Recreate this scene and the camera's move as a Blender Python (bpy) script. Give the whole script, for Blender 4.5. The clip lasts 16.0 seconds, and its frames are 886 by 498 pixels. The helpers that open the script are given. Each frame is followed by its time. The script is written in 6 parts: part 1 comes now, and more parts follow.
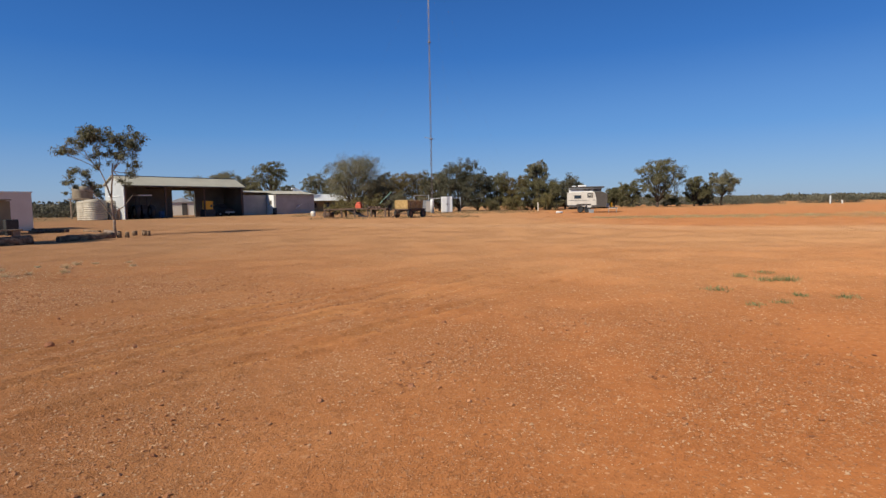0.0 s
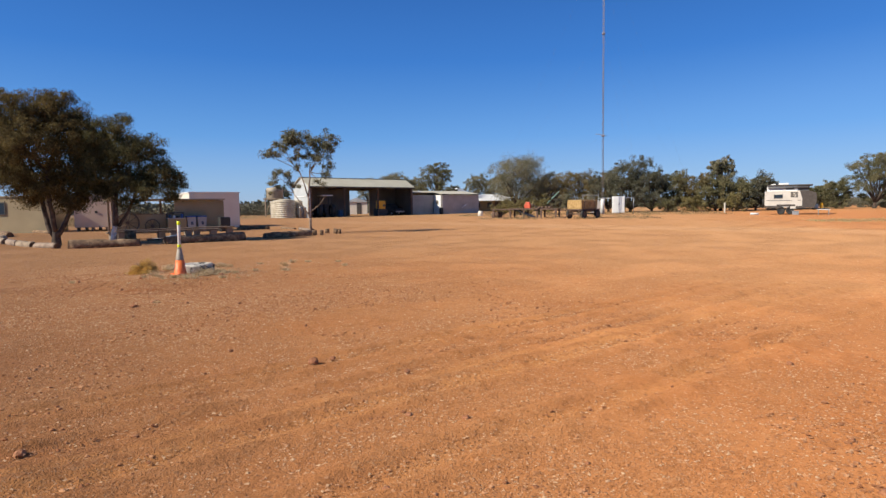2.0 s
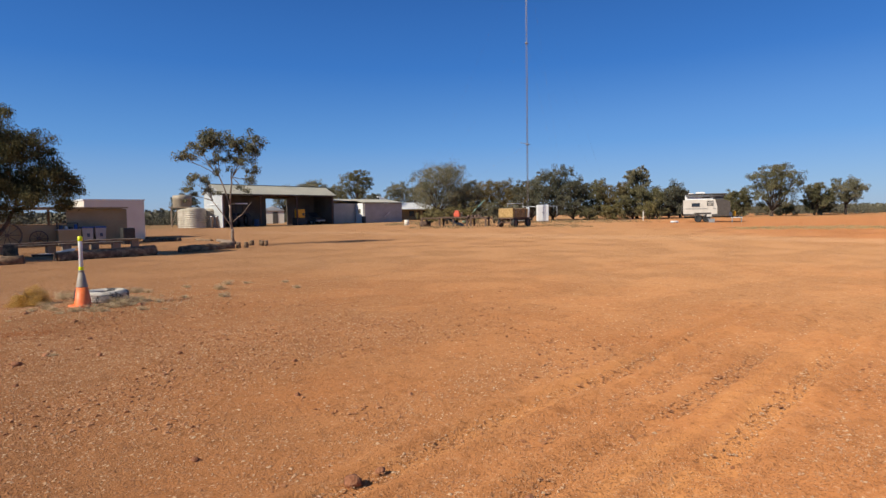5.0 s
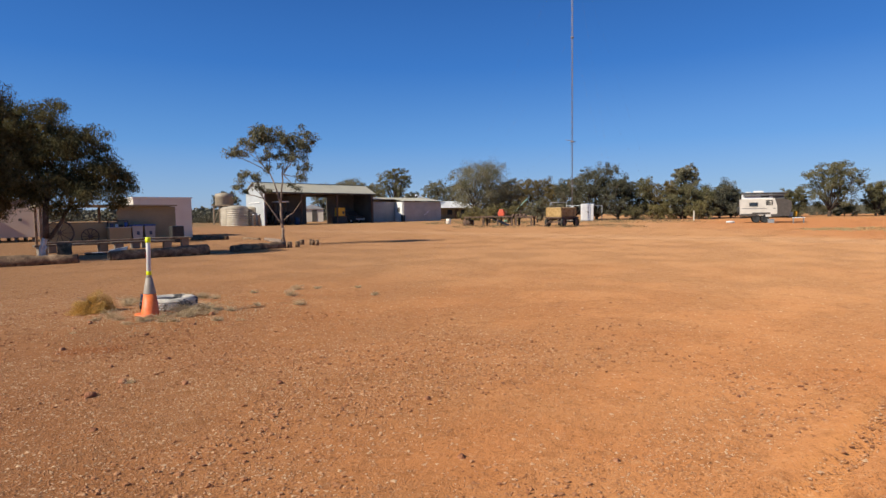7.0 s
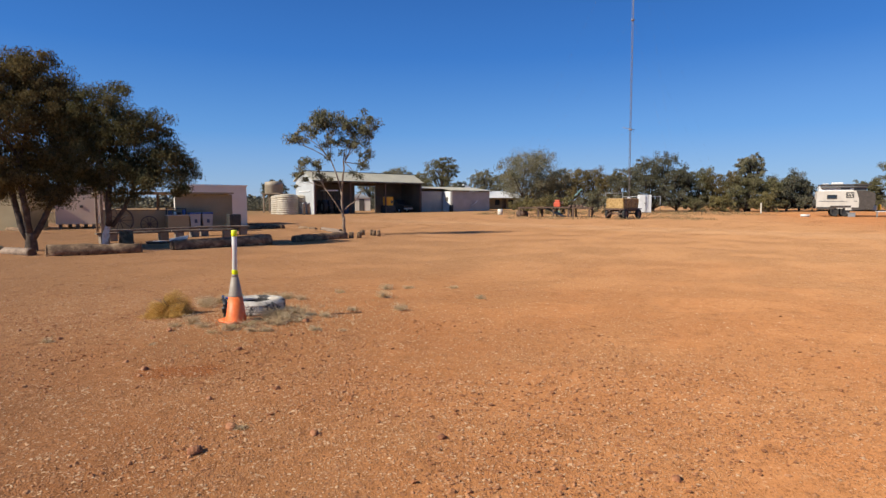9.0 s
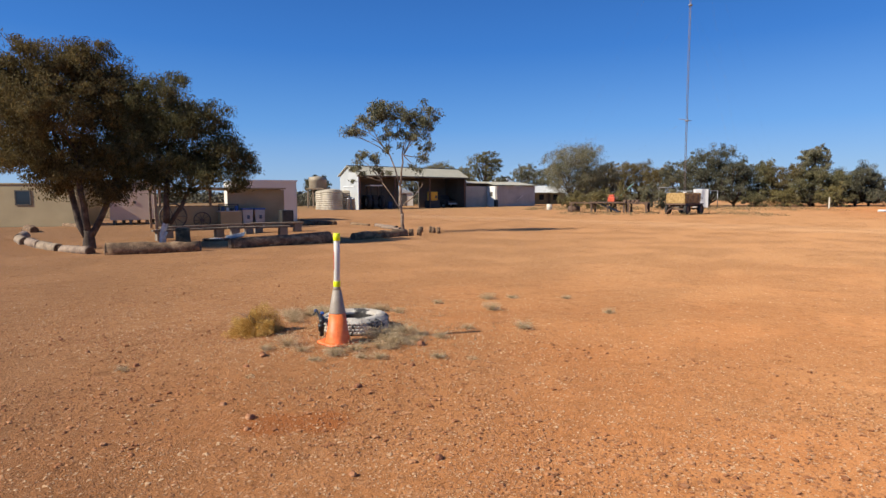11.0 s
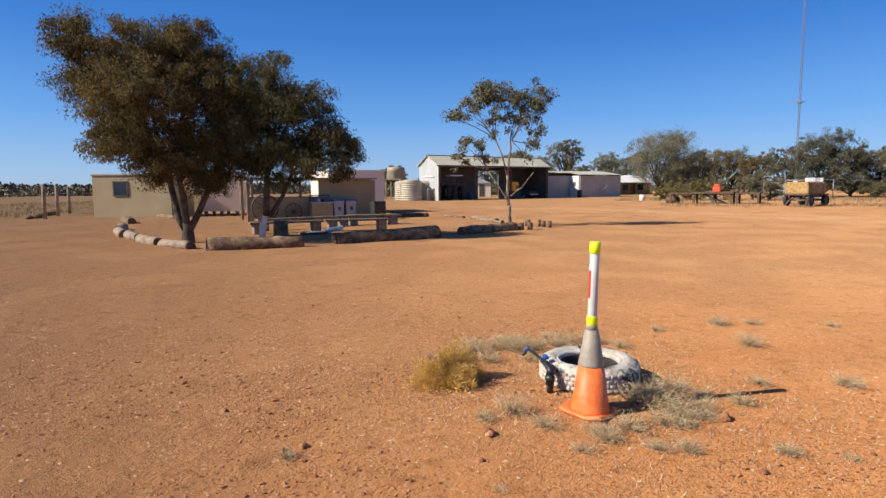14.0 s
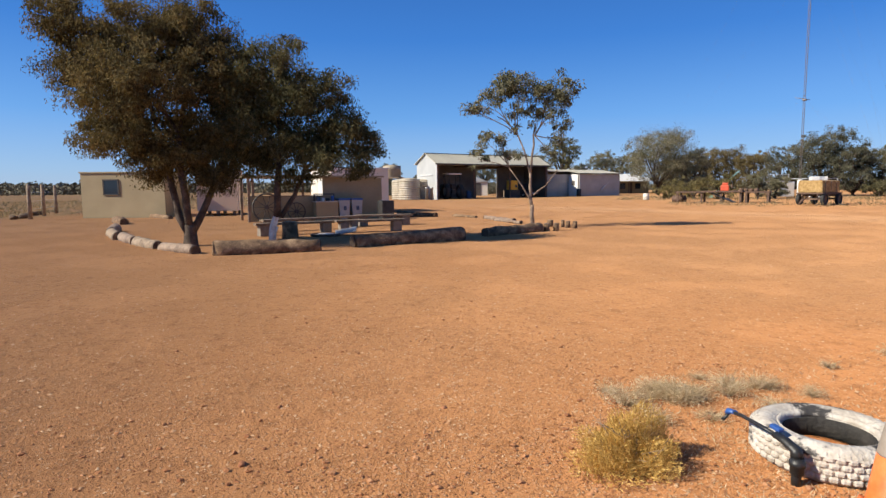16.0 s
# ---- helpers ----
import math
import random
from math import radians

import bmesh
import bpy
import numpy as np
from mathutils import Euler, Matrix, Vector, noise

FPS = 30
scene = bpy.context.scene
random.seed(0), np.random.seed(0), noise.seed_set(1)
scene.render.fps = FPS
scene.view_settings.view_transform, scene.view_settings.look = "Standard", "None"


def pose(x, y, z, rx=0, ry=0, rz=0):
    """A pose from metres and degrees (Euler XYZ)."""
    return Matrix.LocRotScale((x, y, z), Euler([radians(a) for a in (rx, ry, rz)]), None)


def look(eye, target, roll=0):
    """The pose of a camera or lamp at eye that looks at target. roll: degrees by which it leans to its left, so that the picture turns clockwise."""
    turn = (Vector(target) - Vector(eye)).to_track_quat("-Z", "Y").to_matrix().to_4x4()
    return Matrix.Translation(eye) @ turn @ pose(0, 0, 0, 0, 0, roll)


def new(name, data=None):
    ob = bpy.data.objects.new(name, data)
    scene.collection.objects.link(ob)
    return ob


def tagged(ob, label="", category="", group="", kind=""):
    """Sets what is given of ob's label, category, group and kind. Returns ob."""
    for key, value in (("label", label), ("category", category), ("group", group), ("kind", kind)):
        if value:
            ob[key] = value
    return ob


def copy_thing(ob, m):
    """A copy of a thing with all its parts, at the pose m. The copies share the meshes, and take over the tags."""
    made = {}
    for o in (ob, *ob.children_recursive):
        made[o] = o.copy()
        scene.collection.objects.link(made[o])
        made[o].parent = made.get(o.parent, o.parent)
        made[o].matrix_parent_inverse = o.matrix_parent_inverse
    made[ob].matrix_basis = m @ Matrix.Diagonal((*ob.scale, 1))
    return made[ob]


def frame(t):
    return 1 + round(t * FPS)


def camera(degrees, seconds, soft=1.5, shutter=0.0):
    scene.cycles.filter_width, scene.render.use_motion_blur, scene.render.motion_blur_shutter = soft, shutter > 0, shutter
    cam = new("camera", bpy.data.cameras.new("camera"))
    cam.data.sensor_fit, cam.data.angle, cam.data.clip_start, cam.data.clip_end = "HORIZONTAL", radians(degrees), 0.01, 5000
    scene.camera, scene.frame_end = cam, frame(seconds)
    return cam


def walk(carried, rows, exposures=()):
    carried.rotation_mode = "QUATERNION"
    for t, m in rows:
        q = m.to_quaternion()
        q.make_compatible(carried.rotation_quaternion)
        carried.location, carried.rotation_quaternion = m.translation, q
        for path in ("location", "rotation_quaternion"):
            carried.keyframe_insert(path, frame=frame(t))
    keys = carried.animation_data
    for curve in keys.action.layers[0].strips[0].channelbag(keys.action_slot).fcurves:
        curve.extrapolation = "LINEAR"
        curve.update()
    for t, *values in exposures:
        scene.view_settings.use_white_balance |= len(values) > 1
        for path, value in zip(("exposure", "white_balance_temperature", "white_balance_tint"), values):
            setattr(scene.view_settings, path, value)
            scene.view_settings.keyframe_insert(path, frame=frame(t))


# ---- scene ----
cam = camera(75.0, 16.0, soft=1.45)
PATH = [
    (0, (0.028, 0.345, 1.468), (-0.016, 2.338, 1.315), -1.0),
    (0.5, (-0.411, 0.571, 1.461), (-0.859, 2.513, 1.292), -0.7),
    (1, (-0.85, 0.921, 1.43), (-1.479, 2.813, 1.269), -0.7),
    (1.5, (-1.303, 1.247, 1.45), (-1.957, 3.131, 1.294), -0.8),
    (2, (-1.669, 1.594, 1.472), (-2.235, 3.507, 1.328), -0.8),
    (2.5, (-1.946, 1.948, 1.486), (-2.261, 3.919, 1.35), -1.1),
    (3, (-2.106, 2.22, 1.481), (-2.287, 4.208, 1.354), -1.6),
    (3.5, (-2.428, 2.424, 1.502), (-2.601, 4.414, 1.386), -1.6),
    (4, (-2.778, 2.696, 1.509), (-2.983, 4.682, 1.396), -1.4),
    (6.3, (-4.317, 4.136, 1.539), (-4.662, 6.101, 1.411), -0.7),
    (6.5, (-4.451, 4.205, 1.561), (-4.806, 6.169, 1.44), -0.7),
    (7, (-4.752, 4.443, 1.543), (-5.141, 6.401, 1.421), -0.7),
    (7.5, (-5.104, 4.761, 1.571), (-5.516, 6.714, 1.45), -0.6),
    (8, (-5.462, 5.039, 1.551), (-5.92, 6.981, 1.411), -0.6),
    (8.5, (-5.828, 5.308, 1.562), (-6.321, 7.241, 1.412), -0.5),
    (9, (-6.239, 5.63, 1.57), (-6.762, 7.554, 1.414), -0.2),
    (11.5, (-7.995, 6.852, 1.602), (-8.67, 8.726, 1.427), -0.5),
    (12, (-8.29, 7.091, 1.593), (-9.003, 8.951, 1.417), -0.6),
    (12.5, (-8.701, 7.375, 1.616), (-9.464, 9.215, 1.435), -0.4),
    (13, (-9.144, 7.589, 1.601), (-9.954, 9.408, 1.41), -0.4),
    (13.5, (-9.542, 7.804, 1.574), (-10.39, 9.604, 1.373), -0.4),
    (14, (-9.941, 8.072, 1.598), (-10.798, 9.867, 1.394), -0.4),
    (14.5, (-10.346, 8.273, 1.59), (-11.201, 10.07, 1.383), -0.5),
    (15, (-10.708, 8.516, 1.572), (-11.565, 10.311, 1.359), -0.3),
    (15.5, (-11.119, 8.743, 1.589), (-11.973, 10.538, 1.373), -0.2),
    (16, (-11.496, 8.923, 1.587), (-12.32, 10.733, 1.379), -0.4),
]
walk(cam, [(t, look(eye, target, roll)) for t, eye, target, roll in PATH], [(0, -0.06), (1, 0.12), (1.5, 0.25), (2.0, 0.25), (2.5, 0.18), (3, 0.06), (3.5, -0.04), (4, 0.0), (6.5, 0.1), (8, 0.14), (12, 0.28), (16, 0.36)])

# ---- world, sun, exposure ----
SUN_ELEVATION, SUN_AZIMUTH = radians(35.7), radians(227.5)
world = bpy.data.worlds.new("sky")
scene.world = world
world.use_nodes = True
wn = world.node_tree
wn.nodes.clear()
sky = wn.nodes.new("ShaderNodeTexSky")
sky.sky_type, sky.sun_disc = "NISHITA", False
sky.sun_elevation, sky.sun_rotation = SUN_ELEVATION, SUN_AZIMUTH
sky.air_density, sky.dust_density, sky.ozone_density, sky.altitude = 1.0, 0.4, 5.5, 150
wbg = wn.nodes.new("ShaderNodeBackground")
wbg.inputs["Strength"].default_value = 0.07
wout = wn.nodes.new("ShaderNodeOutputWorld")
deep = wn.nodes.new("ShaderNodeGamma")
deep.inputs["Gamma"].default_value = 1.15
tint = wn.nodes.new("ShaderNodeMix")
tint.data_type, tint.blend_type = "RGBA", "MULTIPLY"
tint.inputs["Factor"].default_value = 1.0
split = wn.nodes.new("ShaderNodeSeparateColor")
wn.links.new(sky.outputs[0], split.inputs[0])
haze = wn.nodes.new("ShaderNodeMapRange")
haze.interpolation_type = "SMOOTHSTEP"
haze.inputs["From Min"].default_value, haze.inputs["From Max"].default_value = 2.7, 4.7
wn.links.new(split.outputs[1], haze.inputs["Value"])
pale_air = wn.nodes.new("ShaderNodeMix")
pale_air.data_type = "RGBA"
wn.links.new(haze.outputs["Result"], pale_air.inputs["Factor"])
pale_air.inputs["A"].default_value, pale_air.inputs["B"].default_value = (0.475, 0.775, 1.10, 1), (0.80, 0.94, 1.2, 1)
wn.links.new(pale_air.outputs["Result"], tint.inputs["B"])
wn.links.new(sky.outputs[0], tint.inputs["A"])
wn.links.new(tint.outputs["Result"], deep.inputs["Color"])
wn.links.new(deep.outputs[0], wbg.inputs["Color"])
# an even vertical fall from pale horizon to deep blue softens the sky's swing from side to side
up = wn.nodes.new("ShaderNodeSeparateXYZ")
wn.links.new(wn.nodes.new("ShaderNodeTexCoord").outputs["Generated"], up.inputs[0])
fall = wn.nodes.new("ShaderNodeValToRGB")
SKY_STOPS = ((0.0, (0.34, 0.45, 0.62)), (0.03, (0.275, 0.425, 0.65)), (0.117, (0.122, 0.31, 0.65)), (0.24, (0.045, 0.185, 0.54)), (0.34, (0.031, 0.135, 0.43)), (0.6, (0.03, 0.085, 0.23)), (1.0, (0.035, 0.065, 0.14)))
fall.color_ramp.elements[0].color = (*SKY_STOPS[0][1], 1)
fall.color_ramp.elements[1].color = (*SKY_STOPS[-1][1], 1)
for place, blue in SKY_STOPS[1:-1]:
    fall.color_ramp.elements.new(place).color = (*blue, 1)
wn.links.new(up.outputs["Z"], fall.inputs["Fac"])
even = wn.nodes.new("ShaderNodeBackground")
wn.links.new(fall.outputs["Color"], even.inputs["Color"])
both = wn.nodes.new("ShaderNodeMixShader")
both.inputs["Fac"].default_value = 0.75
wn.links.new(wbg.outputs[0], both.inputs[1])
wn.links.new(even.outputs[0], both.inputs[2])
wn.links.new(both.outputs[0], wout.inputs["Surface"])
sun = new("sun", bpy.data.lights.new("sun", "SUN"))
sun.data.energy, sun.data.angle, sun.data.color = 5.4, radians(0.53), (1.0, 0.92, 0.77)
to_sun = Vector((math.sin(SUN_AZIMUTH) * math.cos(SUN_ELEVATION), math.cos(SUN_AZIMUTH) * math.cos(SUN_ELEVATION), math.sin(SUN_ELEVATION)))
sun.matrix_world = look(to_sun * 200, (0, 0, 0))


# ---- materials ----
def material(name, colours, rough=0.8, scale=4.0, bump=0.15, bump_scale=30.0, metal=0.0, wave=None, island=0.0, objectvar=0.0, translucent=0.0, dirt=None):
    """A surface of two or three colours mixed by noise at two scales, with fine relief."""
    m = bpy.data.materials.new(name)
    m.use_nodes = True
    n, l = m.node_tree.nodes, m.node_tree.links
    bsdf = n["Principled BSDF"]
    bsdf.inputs["Roughness"].default_value, bsdf.inputs["Metallic"].default_value = rough, metal
    co = n.new("ShaderNodeTexCoord")
    big = n.new("ShaderNodeTexNoise")
    big.inputs["Scale"].default_value, big.inputs["Detail"].default_value = scale, 6
    fine = n.new("ShaderNodeTexNoise")
    fine.inputs["Scale"].default_value, fine.inputs["Detail"].default_value = bump_scale, 4
    for tex in (big, fine):
        l.new(co.outputs["Object"], tex.inputs["Vector"])
    mixed = n.new("ShaderNodeMath")
    mixed.operation = "MULTIPLY_ADD"
    l.new(fine.outputs["Fac"], mixed.inputs[0])
    mixed.inputs[1].default_value = 0.45
    l.new(big.outputs["Fac"], mixed.inputs[2])
    ramp = n.new("ShaderNodeValToRGB")
    ramp.color_ramp.elements[0].position, ramp.color_ramp.elements[1].position = 0.52, 0.95
    ramp.color_ramp.elements[0].color, ramp.color_ramp.elements[1].color = (*colours[0], 1), (*colours[-1], 1)
    if len(colours) > 2:
        ramp.color_ramp.elements.new(0.73).color = (*colours[1], 1)
    fac = mixed.outputs[0]
    if island or objectvar:
        src = n.new("ShaderNodeNewGeometry").outputs["Random Per Island"] if island else n.new("ShaderNodeObjectInfo").outputs["Random"]
        add = n.new("ShaderNodeMath")
        add.operation = "MULTIPLY_ADD"
        l.new(src, add.inputs[0])
        add.inputs[1].default_value = island or objectvar
        shift = n.new("ShaderNodeMath")
        shift.operation = "SUBTRACT"
        l.new(fac, shift.inputs[0])
        shift.inputs[1].default_value = (island or objectvar) / 2
        l.new(shift.outputs[0], add.inputs[2])
        fac = add.outputs[0]
    l.new(fac, ramp.inputs["Fac"])
    colour = ramp.outputs["Color"]
    if dirt:
        dn = n.new("ShaderNodeTexNoise")
        dn.inputs["Scale"].default_value, dn.inputs["Detail"].default_value, dn.inputs["Roughness"].default_value = dirt[1], 8, 0.65
        l.new(co.outputs["Object"], dn.inputs["Vector"])
        dr = n.new("ShaderNodeValToRGB")
        dr.color_ramp.elements[0].position, dr.color_ramp.elements[1].position = dirt[2], dirt[2] + 0.06
        l.new(dn.outputs["Fac"], dr.inputs["Fac"])
        mx = n.new("ShaderNodeMix")
        mx.data_type = "RGBA"
        l.new(dr.outputs["Color"], mx.inputs["Factor"])
        l.new(colour, mx.inputs["A"])
        mx.inputs["B"].default_value = (*dirt[0], 1)
        colour = mx.outputs["Result"]
    l.new(colour, bsdf.inputs["Base Color"])
    height = fine.outputs["Fac"]
    strength = bump
    if wave:
        wv = n.new("ShaderNodeTexWave")
        wv.bands_direction = wave[0]
        wv.inputs["Scale"].default_value = wave[1]
        l.new(co.outputs["Object"], wv.inputs["Vector"])
        height, strength = wv.outputs["Fac"], wave[2]
    if strength:
        bp = n.new("ShaderNodeBump")
        bp.inputs["Strength"].default_value, bp.inputs["Distance"].default_value = strength, 0.03
        l.new(height, bp.inputs["Height"])
        l.new(bp.outputs["Normal"], bsdf.inputs["Normal"])
    if translucent:
        tr = n.new("ShaderNodeBsdfTranslucent")
        l.new(colour, tr.inputs["Color"])
        ms = n.new("ShaderNodeMixShader")
        ms.inputs["Fac"].default_value = translucent
        l.new(bsdf.outputs[0], ms.inputs[1])
        l.new(tr.outputs[0], ms.inputs[2])
        l.new(ms.outputs[0], n["Material Output"].inputs["Surface"])
    return m


def ground_material():
    m = bpy.data.materials.new("red_earth")
    m.use_nodes = True
    n, l = m.node_tree.nodes, m.node_tree.links
    bsdf = n["Principled BSDF"]
    bsdf.inputs["Roughness"].default_value = 0.95
    bsdf.inputs["Specular IOR Level"].default_value = 0.15
    bsdf.inputs["Diffuse Roughness"].default_value = 1.0
    co = n.new("ShaderNodeTexCoord").outputs["Object"]
    xyz = n.new("ShaderNodeSeparateXYZ")
    l.new(co, xyz.inputs[0])

    def tex(scale, detail=6, rough=0.6, stretch=None):
        t = n.new("ShaderNodeTexNoise")
        t.inputs["Scale"].default_value, t.inputs["Detail"].default_value, t.inputs["Roughness"].default_value = scale, detail, rough
        if stretch:
            mp = n.new("ShaderNodeMapping")
            mp.inputs["Rotation"].default_value, mp.inputs["Scale"].default_value = (0, 0, radians(stretch[0])), stretch[1]
            l.new(co, mp.inputs["Vector"])
            l.new(mp.outputs[0], t.inputs["Vector"])
        else:
            l.new(co, t.inputs["Vector"])
        return t.outputs["Fac"]

    def calc(op, a, b=0.0, c=None):
        x = n.new("ShaderNodeMath")
        x.operation = op
        for i, v in enumerate((a, b) if c is None else (a, b, c)):
            if hasattr(v, "is_output"):
                l.new(v, x.inputs[i])
            else:
                x.inputs[i].default_value = v
        return x.outputs[0]

    def span(v, lo, hi):
        r = n.new("ShaderNodeMapRange")
        r.interpolation_type = "SMOOTHSTEP"
        l.new(v, r.inputs["Value"])
        r.inputs["From Min"].default_value, r.inputs["From Max"].default_value = lo, hi
        return r.outputs["Result"]

    def mix(f, a, b):
        x = n.new("ShaderNodeMix")
        x.data_type = "RGBA"
        if hasattr(f, "is_output"):
            l.new(f, x.inputs["Factor"])
        else:
            x.inputs["Factor"].default_value = f
        for k, v in (("A", a), ("B", b)):
            if hasattr(v, "is_output"):
                l.new(v, x.inputs[k])
            else:
                x.inputs[k].default_value = (*v, 1)
        return x.outputs["Result"]

    X, Y = xyz.outputs["X"], xyz.outputs["Y"]
    patch, drift, mottled, grain = tex(0.11, 5), tex(0.7, 7, 0.62), tex(5.5, 6, 0.7), tex(42, 4, 0.7)
    colour = mix(calc("MULTIPLY_ADD", span(drift, 0.28, 0.72), 0.4, 0.3), RED, DUST)
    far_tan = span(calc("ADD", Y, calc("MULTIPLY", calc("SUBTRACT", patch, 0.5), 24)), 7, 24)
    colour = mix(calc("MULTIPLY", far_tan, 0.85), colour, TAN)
    redder = span(calc("ADD", X, calc("MULTIPLY", calc("SUBTRACT", patch, 0.5), 10)), -4.5, 2.5)
    colour = mix(calc("MULTIPLY", calc("MULTIPLY", redder, span(Y, 13, 4)), 0.85), colour, DEEP)
    # trodden, dustier ground towards the garden
    dusty = span(calc("ADD", X, calc("MULTIPLY", calc("SUBTRACT", patch, 0.5), 8)), -9.5, -14.5)
    colour = mix(calc("MULTIPLY", calc("MULTIPLY", dusty, span(Y, 26, 17)), 0.7), colour, TROD)
    far_red = calc("MULTIPLY", span(calc("ADD", X, calc("MULTIPLY", calc("SUBTRACT", patch, 0.5), 14)), 3, 15), span(Y, 22, 34))
    colour = mix(calc("MULTIPLY", far_red, 0.75), colour, RED)
    colour = mix(calc("MULTIPLY", span(mottled, 0.5, 0.72), 0.45), colour, DARK)
    # pale wheel tracks that cross the yard
    line = n.new("ShaderNodeVectorMath")
    line.operation = "DOT_PRODUCT"
    l.new(co, line.inputs[0])
    line.inputs[1].default_value = (0.809, -0.588, 0)
    off = calc("ADD", line.outputs["Value"], calc("MULTIPLY", calc("SUBTRACT", drift, 0.5), 0.38))
    for centre, wide, amount in ((-5.97, 0.13, 0.6), (-6.25, 0.06, 0.4), (-7.35, 0.12, 0.4), (-4.9, 0.10, 0.3)):
        near = span(calc("ABSOLUTE", calc("SUBTRACT", off, centre)), wide * 1.25, wide * 0.6)
        near = calc("MULTIPLY", near, span(Y, 12, 7))
        near = calc("MULTIPLY", near, span(tex(1.9, 5, 0.7), 0.36, 0.48))
        colour = mix(calc("MULTIPLY", near, amount), colour, TRACK)
    # a pale graded road behind the yard
    road = span(calc("ABSOLUTE", calc("SUBTRACT", calc("ADD", Y, calc("MULTIPLY", calc("SUBTRACT", patch, 0.5), 9)), calc("MULTIPLY_ADD", X, -0.55, 36))), 3.4, 1.2)
    road = calc("MULTIPLY", road, span(X, -34, -22))
    colour = mix(calc("MULTIPLY", road, 0.55), colour, PALE)
    # dry grass cover: beyond the yard, and a strip on its far edge
    field = span(calc("ADD", Y, calc("MULTIPLY_ADD", X, -0.25, calc("MULTIPLY", calc("SUBTRACT", patch, 0.5), 30))), 62, 90)
    left = span(calc("ADD", X, calc("MULTIPLY", calc("SUBTRACT", patch, 0.5), 10)), -43, -50)
    cover = calc("MAXIMUM", calc("MULTIPLY", field, 0.55), left)
    colour = mix(calc("MULTIPLY", cover, span(tex(0.9, 6, 0.7), 0.36, 0.6)), colour, STRAW)
    # crumbs and scuffs about a hand across
    crumbs = tex(13, 8, 0.75)
    colour = mix(calc("MULTIPLY", span(crumbs, 0.54, 0.68), 0.55), colour, DARK)
    colour = mix(calc("MULTIPLY", span(crumbs, 0.46, 0.34), 0.5), colour, PALE)
    # small pale and dark grit
    v = n.new("ShaderNodeTexVoronoi")
    v.inputs["Scale"].default_value = 70
    l.new(co, v.inputs["Vector"])
    cell = n.new("ShaderNodeSeparateColor")
    l.new(v.outputs["Color"], cell.inputs[0])
    dot = span(v.outputs["Distance"], 0.42, 0.24)
    gravelly = span(tex(0.55, 5, 0.6), 0.4, 0.62)
    pale = calc("MULTIPLY", dot, span(cell.outputs[0], 0.62, 0.74))
    colour = mix(calc("MULTIPLY", pale, calc("MULTIPLY_ADD", gravelly, 0.6, 0.12)), colour, GRIT)
    dark = calc("MULTIPLY", dot, span(cell.outputs[1], 0.84, 0.9))
    colour = mix(calc("MULTIPLY", dark, 0.55), colour, DARK)
    # coarser flakes, pale and rust, that still tell at a distance
    w = n.new("ShaderNodeTexVoronoi")
    w.inputs["Scale"].default_value = 24
    l.new(co, w.inputs["Vector"])
    flake = n.new("ShaderNodeSeparateColor")
    l.new(w.outputs["Color"], flake.inputs[0])
    spot = span(w.outputs["Distance"], 0.40, 0.22)
    colour = mix(calc("MULTIPLY", calc("MULTIPLY", spot, span(flake.outputs[0], 0.82, 0.9)), 0.28), colour, GRIT)
    colour = mix(calc("MULTIPLY", calc("MULTIPLY", spot, span(flake.outputs[1], 0.84, 0.92)), 0.6), colour, DARK)
    # two scuffed hollows of bare red earth
    for hollow in ((-10.11, 9.96, 0.02), (-9.8, 10.11, 0.02)):
        gap = n.new("ShaderNodeVectorMath")
        gap.operation = "DISTANCE"
        l.new(co, gap.inputs[0])
        gap.inputs[1].default_value = hollow
        bare = span(calc("ADD", gap.outputs["Value"], calc("MULTIPLY", calc("SUBTRACT", crumbs, 0.5), 0.25)), 0.27, 0.15)
        colour = mix(calc("MULTIPLY", bare, 0.85), colour, BARE)
    # fine value grain
    colour = mix(calc("MULTIPLY", span(grain, 0.5, 0.8), 0.35), colour, DARK)
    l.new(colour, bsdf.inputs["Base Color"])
    h = calc("ADD", calc("MULTIPLY", grain, 0.22), calc("MULTIPLY_ADD", mottled, 0.8, calc("MULTIPLY", dot, calc("MULTIPLY", gravelly, 0.35))))
    bp = n.new("ShaderNodeBump")
    bp.inputs["Strength"].default_value, bp.inputs["Distance"].default_value = 0.95, 0.05
    l.new(h, bp.inputs["Height"])
    l.new(bp.outputs["Normal"], bsdf.inputs["Normal"])
    return m


RED, DUST, TAN, DARK = (0.435, 0.162, 0.052), (0.465, 0.222, 0.091), (0.462, 0.243, 0.110), (0.19, 0.074, 0.027)
DEEP = (0.335, 0.113, 0.033)
BARE = (0.38, 0.125, 0.036)
TROD = (0.53, 0.262, 0.112)
TRACK = (0.56, 0.25, 0.085)
PALE, STRAW, GRIT = (0.52, 0.295, 0.148), (0.27, 0.185, 0.085), (0.68, 0.44, 0.27)
EARTH = ground_material()
PEBBLE = material("pebble", [(0.32, 0.135, 0.055), (0.45, 0.21, 0.093), (0.60, 0.385, 0.225)], 0.9, 8, 0.3, 60, island=0.6)
CLOD = material("earth_clod", [(0.27, 0.105, 0.042), (0.41, 0.18, 0.076), (0.50, 0.25, 0.12)], 0.95, 9, 0.4, 60, island=0.5)
STONE = material("stone", [(0.22, 0.08, 0.035), (0.38, 0.16, 0.075), (0.52, 0.28, 0.15)], 0.9, 9, 0.5, 50, objectvar=0.3)
